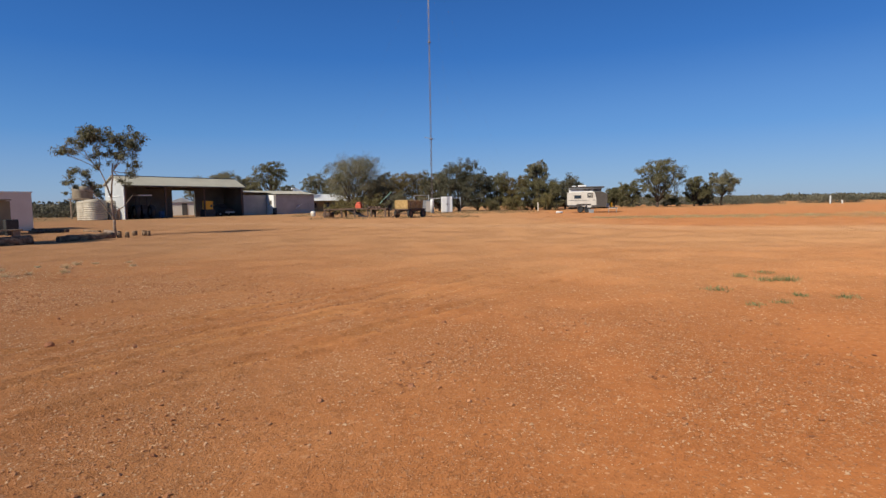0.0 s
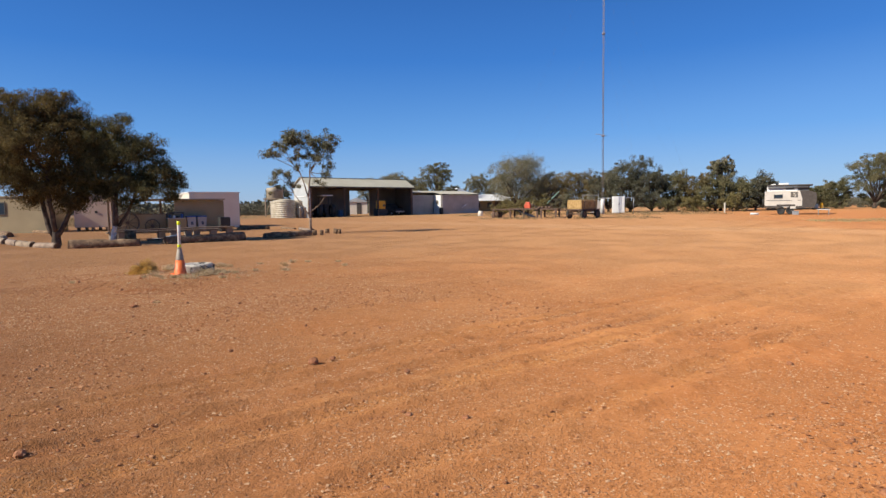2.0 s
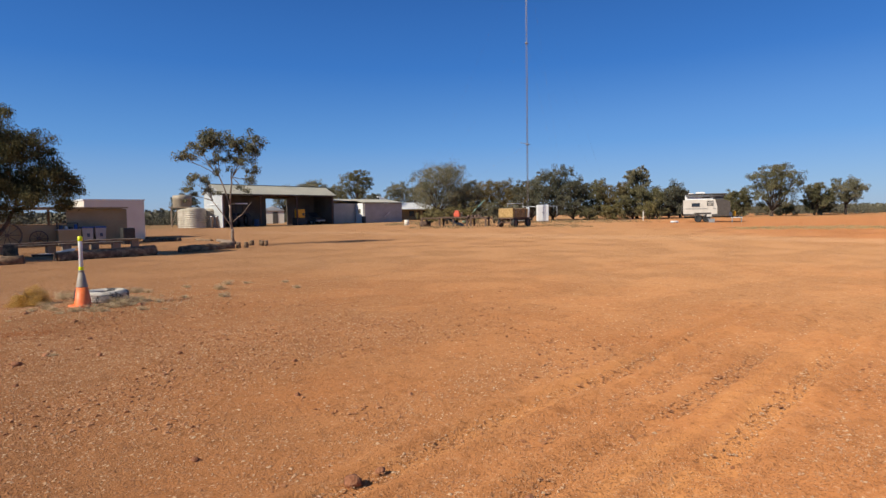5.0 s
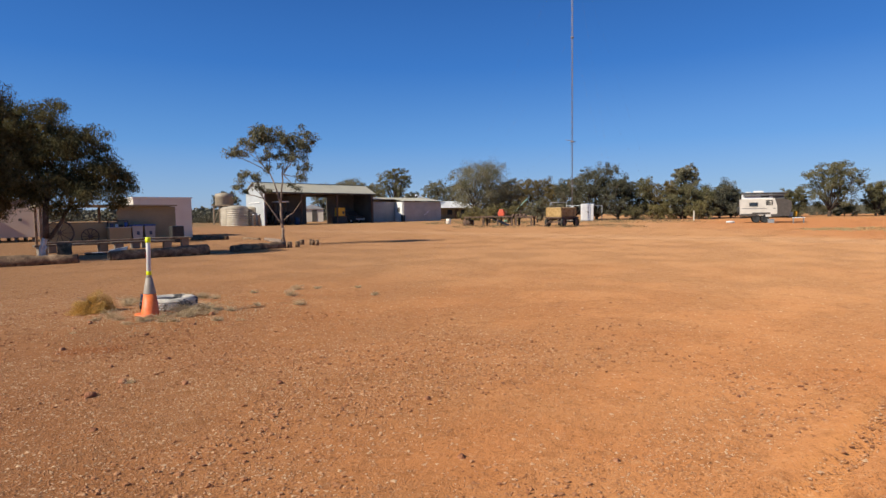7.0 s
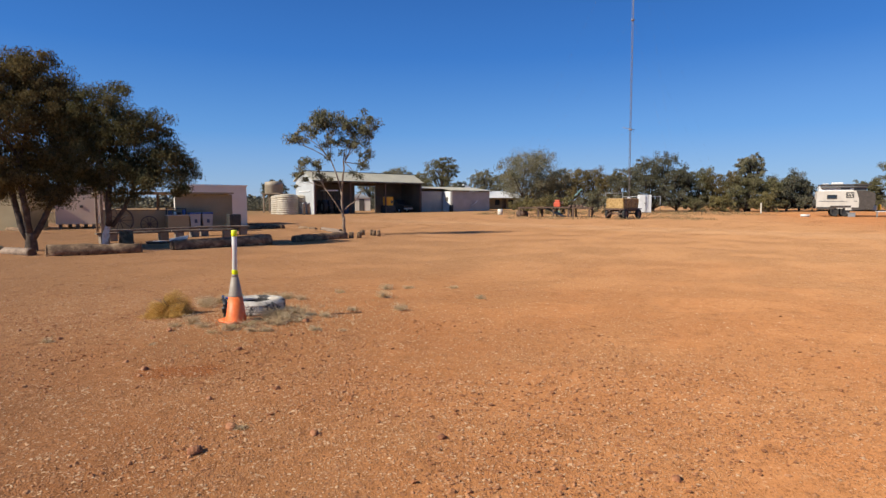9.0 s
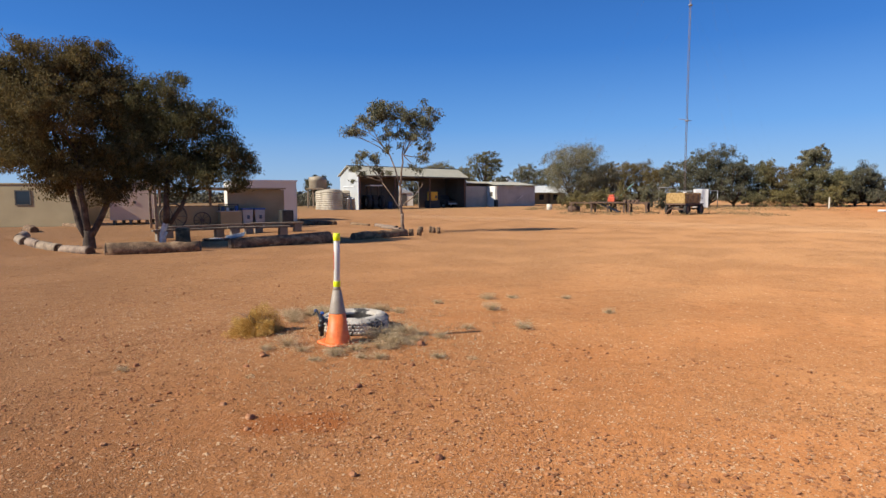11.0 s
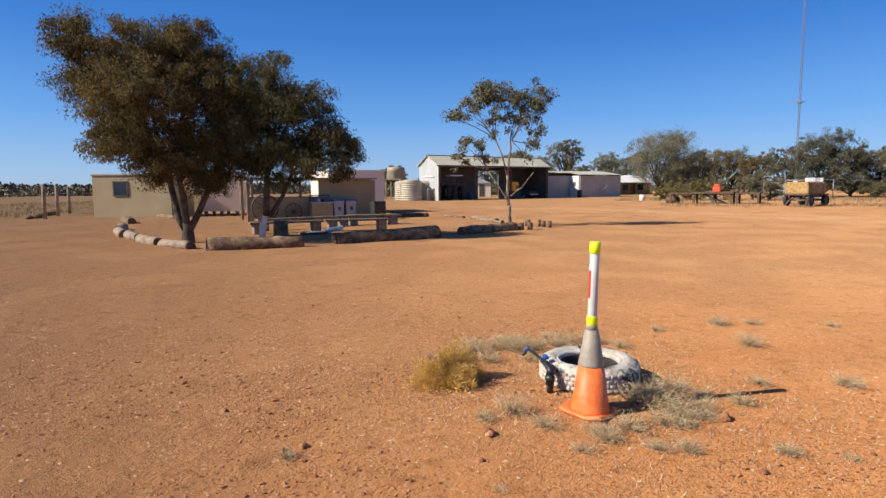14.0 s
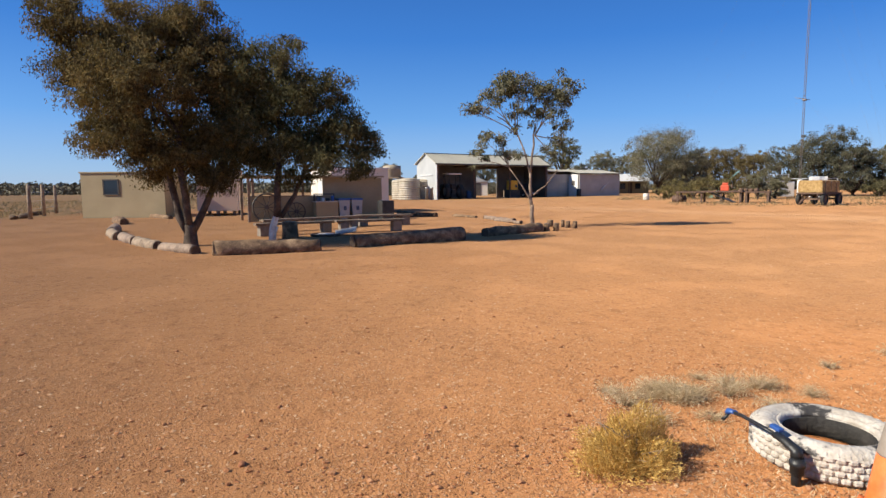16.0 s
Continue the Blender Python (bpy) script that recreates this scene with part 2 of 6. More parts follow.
BARK = material("bark", [(0.035, 0.024, 0.017), (0.08, 0.054, 0.038), (0.15, 0.105, 0.075)], 0.9, 5, 0.8, 26)
PALE_BARK = material("pale_bark", [(0.12, 0.08, 0.058), (0.23, 0.16, 0.115), (0.37, 0.275, 0.205)], 0.8, 4, 0.5, 22)
WHITEWASH = material("whitewashed_bark", [(0.45, 0.38, 0.32), (0.68, 0.62, 0.56), (0.78, 0.75, 0.70)], 0.8, 6, 0.5, 24)
LOG = material("weathered_log", [(0.075, 0.044, 0.026), (0.19, 0.115, 0.065), (0.38, 0.255, 0.15)], 0.9, 6, 0.8, 34)
LOG_END = material("log_end", [(0.07, 0.045, 0.03), (0.16, 0.10, 0.06)], 0.95, 12, 0.6, 40)
LEAF_OLIVE = material("olive_leaf", [(0.05, 0.05, 0.018), (0.11, 0.10, 0.037), (0.19, 0.16, 0.07)], 0.85, 1.2, 0, 9, island=0.32, translucent=0.36)
LEAF_BROWN = material("brown_olive_leaf", [(0.06, 0.046, 0.015), (0.13, 0.097, 0.034), (0.22, 0.16, 0.06)], 0.9, 1.0, 0, 8, island=0.28, translucent=0.36)
LEAF_GREY = material("grey_green_leaf", [(0.07, 0.07, 0.032), (0.145, 0.135, 0.065), (0.24, 0.21, 0.12)], 0.68, 0.8, 0, 6, island=0.55, translucent=0.2)
LEAF_GOLD = material("golden_scrub_leaf", [(0.11, 0.09, 0.03), (0.21, 0.17, 0.055), (0.32, 0.255, 0.10)], 0.55, 0.8, 0, 6, island=0.5, translucent=0.2)
# leaf colours of distant trees, with haze mixed in as paler, greyer tones
FAR_GREY = material("hazed_grey_gum_leaf", [(0.109, 0.105, 0.058), (0.218, 0.198, 0.115), (0.346, 0.301, 0.192)], 0.85, 0.5, 0, 5, island=0.3, translucent=0.32)
FAR_DARK = material("hazed_dark_leaf", [(0.064, 0.067, 0.041), (0.134, 0.128, 0.079), (0.218, 0.198, 0.128)], 0.85, 0.5, 0, 5, island=0.3, translucent=0.32)
FAR_OLIVE = material("hazed_olive_leaf", [(0.090, 0.084, 0.038), (0.179, 0.160, 0.073), (0.294, 0.250, 0.128)], 0.85, 0.5, 0, 5, island=0.3, translucent=0.32)
FAR_BROWN = material("hazed_brown_leaf", [(0.109, 0.079, 0.031), (0.192, 0.143, 0.058), (0.294, 0.220, 0.096)], 0.85, 0.5, 0, 5, island=0.3, translucent=0.32)
# horizon scrub, its leaf colour lightened to suggest haze
SCRUB = material("hazed_scrub_leaf", [(0.075, 0.072, 0.045), (0.115, 0.105, 0.066), (0.16, 0.14, 0.09)], 0.7, 0.2, 0, 3, island=0.5)
GRASS = material("dry_grass", [(0.14, 0.10, 0.045), (0.26, 0.19, 0.09), (0.36, 0.27, 0.14)], 0.8, 3, 0, 12, island=0.6, translucent=0.2)
GREEN_GRASS = material("green_grass", [(0.32, 0.24, 0.11), (0.44, 0.34, 0.16), (0.54, 0.43, 0.22)], 0.8, 1, 0, 12, island=0.6, translucent=0.2)
TUFT = material("green_tuft", [(0.13, 0.15, 0.055), (0.23, 0.23, 0.09), (0.36, 0.33, 0.15)], 0.8, 3, 0, 12, island=0.6, translucent=0.2)
SALTBUSH = material("grey_saltbush", [(0.48, 0.355, 0.20), (0.66, 0.51, 0.31), (0.80, 0.66, 0.45)], 0.85, 6, 0, 20, island=0.5, translucent=0.35)
TUMBLE = material("yellow_green_bush", [(0.44, 0.25, 0.05), (0.66, 0.42, 0.11), (0.80, 0.56, 0.19)], 0.75, 6, 0, 20, island=0.6, translucent=0.25)
ORANGE = material("orange_cone_plastic", [(0.78, 0.13, 0.025), (0.88, 0.19, 0.045), (0.9, 0.25, 0.08)], 0.5, 6, 0.1, 30)
SLEEVE = material("grey_reflective_sleeve", [(0.27, 0.225, 0.18), (0.36, 0.30, 0.245)], 0.55, 9, 0.15, 40)
WHITE_PLASTIC = material("white_plastic", [(0.56, 0.54, 0.50), (0.68, 0.66, 0.62)], 0.5, 8, 0.05, 30)
YELLOW_TAPE = material("fluorescent_tape", [(0.72, 0.80, 0.0), (0.85, 0.92, 0.01)], 0.45, 9, 0.05, 30)
RED_TAPE = material("red_tape", [(0.50, 0.03, 0.03), (0.62, 0.05, 0.04)], 0.45, 9, 0.05, 30)
TYRE_PAINT = material("flaking_white_tyre_paint", [(0.40, 0.345, 0.28), (0.54, 0.485, 0.42), (0.64, 0.595, 0.53)], 0.75, 7, 0.5, 36, dirt=((0.05, 0.046, 0.044), 4.5, 0.55))
RUBBER = material("black_rubber", [(0.018, 0.017, 0.016), (0.05, 0.045, 0.04)], 0.8, 9, 0.3, 40)
BLACK_PIPE = material("black_poly_pipe", [(0.014, 0.014, 0.015), (0.03, 0.03, 0.03)], 0.45, 20, 0.1, 60)
BLUE_FITTING = material("blue_plastic", [(0.025, 0.075, 0.28), (0.05, 0.13, 0.38)], 0.4, 20, 0.05, 60)
ZINC_WHITE = material("white_corrugated_iron", [(0.41, 0.42, 0.42), (0.52, 0.53, 0.53)], 0.5, 0.8, 0, 9, wave=("X", 6.0, 0.35))
ZINC_GREY = material("grey_corrugated_iron", [(0.40, 0.355, 0.32), (0.50, 0.45, 0.41)], 0.5, 0.8, 0, 9, wave=("X", 6.0, 0.35))
# iron inside the open sheds, its colour darkened to carry interior shade
ZINC_SHADED = material("shade_darkened_iron", [(0.085, 0.072, 0.06), (0.14, 0.12, 0.10)], 0.7, 0.8, 0, 9, wave=("X", 6.0, 0.35))
ROOF_CREAM = material("cream_roof_iron", [(0.52, 0.475, 0.355), (0.62, 0.57, 0.43)], 0.55, 0.5, 0, 7, wave=("X", 6.0, 0.3))
ROOF_WHITE = material("white_roof_iron", [(0.74, 0.74, 0.72), (0.82, 0.82, 0.80)], 0.5, 0.5, 0, 7, wave=("X", 6.0, 0.25))
TANK_IRON = material("tank_corrugated_iron", [(0.32, 0.27, 0.20), (0.45, 0.39, 0.30), (0.55, 0.49, 0.40)], 0.55, 1.2, 0.1, 14)
TANK_RUST = material("raised_tank_iron", [(0.28, 0.22, 0.15), (0.42, 0.35, 0.26)], 0.6, 1.5, 0.1, 14)
BEIGE = material("beige_wall_panel", [(0.35, 0.275, 0.155), (0.42, 0.335, 0.195)], 0.7, 0.9, 0.05, 18)
PINKISH = material("pinkish_wall_panel", [(0.60, 0.45, 0.325), (0.68, 0.52, 0.385)], 0.7, 0.9, 0.05, 18)
OFF_WHITE = material("off_white_panel", [(0.70, 0.62, 0.51), (0.78, 0.71, 0.60)], 0.6, 0.9, 0.05, 18)
BROWN_PANEL = material("brown_shelter_panel", [(0.28, 0.23, 0.135), (0.35, 0.29, 0.18)], 0.75, 0.9, 0.08, 18)
BIN_GREY = material("pale_grey_bin_plastic", [(0.33, 0.34, 0.35), (0.43, 0.43, 0.44)], 0.5, 5, 0.05, 30)
TRIM = material("dark_trim", [(0.06, 0.05, 0.045), (0.11, 0.095, 0.08)], 0.7, 4, 0.1, 30)
STEEL = material("rusty_steel", [(0.06, 0.035, 0.025), (0.13, 0.075, 0.05), (0.20, 0.12, 0.08)], 0.75, 5, 0.3, 40)
GALV = material("galvanised_steel", [(0.30, 0.30, 0.30), (0.46, 0.46, 0.46)], 0.45, 5, 0.1, 30, metal=0.5)
MAST_STEEL = material("mast_steel", [(0.20, 0.17, 0.16), (0.30, 0.26, 0.24)], 0.5, 3, 0.1, 30)
TIMBER = material("grey_timber", [(0.14, 0.10, 0.07), (0.26, 0.19, 0.13), (0.38, 0.29, 0.21)], 0.85, 5, 0.5, 30)
PLANK = material("worn_plank", [(0.12, 0.085, 0.058), (0.20, 0.145, 0.10), (0.30, 0.22, 0.155)], 0.85, 5, 0.4, 30)
CONCRETE = material("concrete_block", [(0.20, 0.16, 0.125), (0.29, 0.24, 0.19)], 0.9, 6, 0.4, 40)
DARK_METAL = material("dark_machinery", [(0.012, 0.012, 0.013), (0.045, 0.042, 0.04)], 0.55, 5, 0.15, 30)
MACHINE_BLUE = material("faded_blue_paint", [(0.03, 0.055, 0.11), (0.06, 0.10, 0.18)], 0.5, 5, 0.1, 30)
YELLOW_PAINT = material("yellow_machine_paint", [(0.80, 0.36, 0.012), (0.88, 0.43, 0.02)], 0.5, 4, 0.1, 30)
RED_PAINT = material("faded_red_paint", [(0.55, 0.07, 0.03), (0.68, 0.12, 0.05)], 0.5, 4, 0.1, 30)
GREEN_PAINT = material("pale_green_paint", [(0.20, 0.36, 0.27), (0.30, 0.46, 0.36)], 0.5, 4, 0.1, 30)
WHITE_PAINT = material("white_paint", [(0.70, 0.69, 0.67), (0.80, 0.79, 0.77)], 0.45, 3, 0.05, 30)
CARAVAN_WHITE = material("dusty_caravan_panel", [(0.56, 0.50, 0.43), (0.66, 0.60, 0.53)], 0.45, 2, 0.04, 30)
CHEQUER = material("dark_chequer_plate", [(0.05, 0.038, 0.032), (0.09, 0.072, 0.06)], 0.65, 6, 0.15, 30)
CANVAS = material("grey_canvas", [(0.10, 0.10, 0.10), (0.18, 0.175, 0.17)], 0.9, 6, 0.2, 50)
HAY = material("straw_bale", [(0.29, 0.17, 0.06), (0.43, 0.27, 0.105), (0.54, 0.36, 0.16)], 0.95, 5, 0.9, 45)
HILL = material("far_hill_scrub", [(0.20, 0.15, 0.12), (0.26, 0.20, 0.16)], 0.95, 0.01, 0, 0.05)
GLASS = bpy.data.materials.new("dark_window_glass")
GLASS.use_nodes = True
GLASS.node_tree.nodes["Principled BSDF"].inputs["Base Color"].default_value = (0.02, 0.03, 0.045, 1)
GLASS.node_tree.nodes["Principled BSDF"].inputs["Roughness"].default_value = 0.06


# ---- building helpers ----
def part(name, bm, mat, parent=None, label="", smooth=False):
    """Links a bmesh as one mesh object, under a thing or a part where one is given."""
    data = bpy.data.meshes.new(name)
    if smooth:
        for f in bm.faces:
            f.smooth = True
    bm.to_mesh(data)
    bm.free()
    data.materials.append(mat)
    ob = new(name, data)
    if parent:
        ob.parent = parent
    if label:
        tagged(ob, label)
    return ob


def thing(name, x, y, z, turn, label, category, group="", kind="", size=0.3):
    ob = new(name)
    ob.empty_display_size = size
    ob.matrix_basis = pose(x, y, z, 0, 0, turn)
    return tagged(ob, label, category, group, kind)


def box(size, at=(0, 0, 0), turn=(0, 0, 0), bevel=0.0, bm=None):
    """A box that stands on its middle: at is the centre of its base before turning about it."""
    bm = bm or bmesh.new()
    m = pose(*at, *turn) @ Matrix.Translation((0, 0, size[2] / 2)) @ Matrix.Diagonal((*size, 1))
    made = bmesh.ops.create_cube(bm, size=1, matrix=m)
    if bevel:
        edges = list({e for v in made["verts"] for e in v.link_edges})
        bmesh.ops.bevel(bm, geom=edges, offset=bevel, segments=2, affect="EDGES", profile=0.6)
    return bm


def tube(points, radii, sides=8, bm=None, caps=True):
    """A round, tapering limb along points."""
    bm = bm or bmesh.new()
    pts = [Vector(p) for p in points]
    rings, side = [], None
    for i, p in enumerate(pts):
        way = (pts[min(i + 1, len(pts) - 1)] - pts[max(i - 1, 0)]).normalized()
        side = (side - way * side.dot(way)).normalized() if side else way.orthogonal().normalized()
        up = way.cross(side)
        r = radii[i] if hasattr(radii, "__len__") else radii
        rings.append([bm.verts.new(p + (side * math.cos(a) + up * math.sin(a)) * r) for a in [2 * math.pi * k / sides for k in range(sides)]])
    for a, b in zip(rings, rings[1:]):
        for k in range(sides):
            bm.faces.new((a[k], a[(k + 1) % sides], b[(k + 1) % sides], b[k])).smooth = True
    if caps:
        bm.faces.new(rings[0][::-1])
        bm.faces.new(rings[-1])
    return bm


def lathe(profile, sides=24, bm=None, closed=False, centre=(0, 0, 0)):
    """A turned form: profile is a list of (radius, height)."""
    bm = bm or bmesh.new()
    c = Vector(centre)
    rings = [[bm.verts.new(c + Vector((r * math.cos(a), r * math.sin(a), z))) for a in [2 * math.pi * k / sides for k in range(sides)]] for r, z in profile]
    pairs = list(zip(rings, rings[1:])) + ([(rings[-1], rings[0])] if closed else [])
    for a, b in pairs:
        for k in range(sides):
            bm.faces.new((a[k], a[(k + 1) % sides], b[(k + 1) % sides], b[k])).smooth = True
    if not closed:
        bm.faces.new(rings[0][::-1])
        bm.faces.new(rings[-1])
    return bm


def prism(outline, y0, y1, bm=None):
    """An outline in x and z, drawn out from y0 to y1."""
    bm = bm or bmesh.new()
    a = [bm.verts.new((x, y0, z)) for x, z in outline]
    b = [bm.verts.new((x, y1, z)) for x, z in outline]
    bm.faces.new(a)
    bm.faces.new(b[::-1])
    for k in range(len(a)):
        bm.faces.new((a[k], b[k], b[(k + 1) % len(a)], a[(k + 1) % len(a)]))
    bmesh.ops.recalc_face_normals(bm, faces=bm.faces)
    return bm


def gz(x, y):
    """The height of the ground: level by the camera, rising gently towards the sheds."""
    s = min(max(y, 5.0), 110.0) - 5.0
    return 0.0055 * s + 0.045 * math.exp(-((x + 10.7) ** 2 + (y - 12.3) ** 2) / 3.0)


def rough_blob(seed, size, n=2, bm=None, at=(0, 0, 0)):
    """A worn stone: an uneven ball sitting a little in the ground."""
    bm = bm or bmesh.new()
    made = bmesh.ops.create_icosphere(bm, subdivisions=n, radius=1)
    for v in made["verts"]:
        d = v.co.normalized()
        k = 1 + 0.45 * noise.noise(d * 1.3 + Vector((seed * 3.1, seed, 0))) + 0.15 * noise.noise(d * 4 + Vector((seed, 0, 7)))
        v.co = Vector((d.x * size[0] * k + at[0], d.y * size[1] * k + at[1], d.z * size[2] * k + at[2] + size[2] * 0.55))
    return bm


def blades(name, mat, parent, pts, ways, lengths, widths, rng):
    """Many small leaves or blades in one mesh: a lozenge for each."""
    n = len(pts)
    side = np.cross(ways, rng.normal(size=(n, 3)))
    side /= np.linalg.norm(side, axis=1)[:, None] + 1e-9
    L, W = lengths[:, None], widths[:, None]
    v = np.empty((n, 4, 3))
    v[:, 0], v[:, 2] = pts, pts + ways * L
    mid = pts + ways * L * 0.45
    v[:, 1], v[:, 3] = mid + side * W / 2, mid - side * W / 2
    data = bpy.data.meshes.new(name)
    data.from_pydata(v.reshape(-1, 3).tolist(), [], np.arange(n * 4).reshape(n, 4).tolist())
    data.materials.append(mat)
    ob = new(name, data)
    if parent:
        ob.parent = parent
    return ob


def unit(a):
    return a / (np.linalg.norm(a, axis=1)[:, None] + 1e-9)


def crown(parent, blobs, mat, seed, count, leaf, clump=0.32, hang=0.7, core=0.45, per=60):
    """Leaves in clumps over the outside of several uneven masses. blobs: (x, y, z, radius across, radius up, share)."""
    rng = np.random.default_rng(seed)
    pts = []
    total = sum(b[5] for b in blobs)
    for x, y, z, ra, rz, share in blobs:
        m = int(count * share / total)
        k = max(4, m // per)
        d = unit(rng.normal(size=(k, 3)))
        r = core + (1.05 - core) * rng.random((k, 1)) ** 0.6
        c = np.array([x, y, z]) + d * r * np.array([ra, ra, rz]) * (0.85 + 0.3 * rng.random((k, 1)))
        which = rng.integers(0, k, m)
        spread = clump * (0.5 + rng.random((k, 1)))
        pts.append(c[which] + np.clip(rng.normal(size=(m, 3)), -1.45, 1.45) * spread[which] * np.array([1, 1, 0.75]) * 0.62)
    pts = np.concatenate(pts)
    n = len(pts)
    ways = unit(rng.normal(size=(n, 3)) + np.array([0, 0, -hang * 1.6]))
    return blades("crown", mat, parent, pts, ways, leaf[0] * (0.6 + 0.8 * rng.random(n)), leaf[1] * (0.6 + 0.8 * rng.random(n)), rng)


def grown(blobs, k):
    """The same masses, a little fuller and higher."""
    return [(x, y, z + 0.06, a * k, u * k, s) for x, y, z, a, u, s in blobs]


def limb(bm, a, b, r0, r1, bend, rng, sides=7, steps=6):
    a, b = np.array(a, float), np.array(b, float)
    w = rng.normal(size=3) * bend * np.linalg.norm(b - a)
    pts = [a + (b - a) * s + w * math.sin(math.pi * s) + rng.normal(size=3) * 0.012 * np.linalg.norm(b - a) for s in np.linspace(0, 1, steps)]
    pts[0], pts[-1] = a, b
    tube([tuple(p) for p in pts], list(np.linspace(r0, r1, steps)), sides, bm)
    return pts


def branches(bm, origin, blobs, rng, thick, twigs=4):
    for x, y, z, ra, rz, share in blobs:
        pts = limb(bm, origin, (x, y, z), thick, thick * 0.3, 0.07, rng)
        for k in range(twigs):
            s = pts[rng.integers(2, 6)]
            d = rng.normal(size=3)
            d[2] = abs(d[2]) * 0.7
            d /= np.linalg.norm(d)
            e = np.array([x, y, z]) + d * np.array([ra, ra, rz]) * 0.85
            limb(bm, s, e, thick * 0.32, thick * 0.08, 0.1, rng, 5, 5)


# ---- ground ----
def graded(lo, hi, step, far, ratio):
    mid = list(np.arange(lo, hi + step / 2, step))
    out, d, v = [], step, hi
    while v < far:
        d *= ratio
        v += d
        out.append(v)
    back, d, v = [], step, lo
    while v > -far:
        d *= ratio
        v -= d
        back.append(v)
    return np.array(back[::-1] + mid + out)


def build_ground():
    xs, ys = graded(-15, 5, 0.09, 3400, 1.13), graded(1.5, 15, 0.09, 3400, 1.13)
    nx, ny = len(xs), len(ys)
    verts = []
    for y in ys:
        for x in xs:
            z = gz(x, y)
            if -40 < x < 30 and -12 < y < 60:
                z += 0.012 * noise.noise((x * 1.7, y * 1.7, 0)) + 0.03 * noise.noise((x * 0.35, y * 0.35, 3)) * min(1, abs(x + 10.7) / 3)
                if 0 < y < 13:
                    off = 0.809 * x - 0.588 * y + 0.1 * noise.noise((x * 0.5, y * 0.5, 9))
                    for c in (-5.95, -7.35, -4.9, -6.5):
                        q = (off - c) / 0.13
                        if abs(q) < 3:
                            z += (0.052 * math.exp(-((abs(q) - 1.4) ** 2) * 3) - 0.026 * math.exp(-q * q)) * (0.6 + 0.8 * noise.noise((x * 2.5, y * 2.5, 5)))
            verts.append((x, y, z))
    faces = [(j * nx + i, j * nx + i + 1, (j + 1) * nx + i + 1, (j + 1) * nx + i) for j in range(ny - 1) for i in range(nx - 1)]
    data = bpy.data.meshes.new("ground")
    data.from_pydata(verts, [], faces)
    data.polygons.foreach_set("use_smooth", [True] * len(faces))
    data.materials.append(EARTH)
    return tagged(new("ground", data), "bare red gravelly earth yard with faint wheel tracks", "ground", kind="structure")


build_ground()
rng = np.random.default_rng(5)


def ground_relief(x, y):
    return gz(x, y) + 0.012 * noise.noise((x * 1.7, y * 1.7, 0)) + 0.03 * noise.noise((x * 0.35, y * 0.35, 3)) * min(1, abs(x + 10.7) / 3)


def scatter_pebbles():
    """Loose flakes and grit on the open ground along the walk, thick in some patches and thin in others."""
    n = 210000
    s = rng.random(n)
    x = 3.0 - 17 * s + rng.normal(size=n) * 2.6
    y = 3.9 + 8.6 * s + rng.normal(size=n) * 2.1
    patch = np.array([noise.noise((a * 0.4, b * 0.4, 1.5)) + 0.6 * noise.noise((a * 1.3, b * 1.3, 4.5)) for a, b in zip(x.tolist(), y.tolist())])
    keep = patch + 0.9 * rng.random(n) > 0.35
    x, y = x[keep], y[keep]
    n = len(x)
    # a thinner scatter of larger flakes farther out over the yard
    m = 60000
    x = np.concatenate([x, rng.uniform(-24, 9, m)])
    y = np.concatenate([y, 7 + 24 * rng.random(m) ** 1.5])
    size = 0.0032 + 0.0055 * rng.random(n) ** 2 + 0.008 * rng.random(n) ** 9
    size = np.concatenate([size, 0.006 + 0.010 * rng.random(m) ** 3])
    n += m
    base = np.array([(1.5, 0.1, 0), (-0.9, 0.8, 0), (-0.8, -0.8, 0.05), (0.0, 0.05, 0.75)], float)
    a = rng.random(n) * 6.283
    v = base[None] * size[:, None, None] * (0.6 + 0.8 * rng.random((n, 4, 1)))
    c, sn = np.cos(a)[:, None], np.sin(a)[:, None]
    out = np.empty_like(v)
    out[..., 0], out[..., 1], out[..., 2] = c * v[..., 0] - sn * v[..., 1], sn * v[..., 0] + c * v[..., 1], v[..., 2]
    z = np.array([ground_relief(p, q) for p, q in zip(x.tolist(), y.tolist())])
    out += np.stack([x, y, z + 0.001], 1)[:, None]
    tri = np.array([(0, 1, 3), (1, 2, 3), (2, 0, 3)])
    data = bpy.data.meshes.new("pebbles")
    data.vertices.add(n * 4)
    data.vertices.foreach_set("co", out.ravel())
    loops = (tri[None] + 4 * np.arange(n)[:, None, None]).ravel()
    data.loops.add(len(loops))
    data.loops.foreach_set("vertex_index", loops)
    data.polygons.add(n * 3)
    data.polygons.foreach_set("loop_start", np.arange(0, n * 9, 3))
    data.update(calc_edges=True)
    data.materials.append(PEBBLE)
    tagged(new("pebbles", data), "loose pale and rust-coloured grit on red earth", "gravel", kind="stuff")


scatter_pebbles()


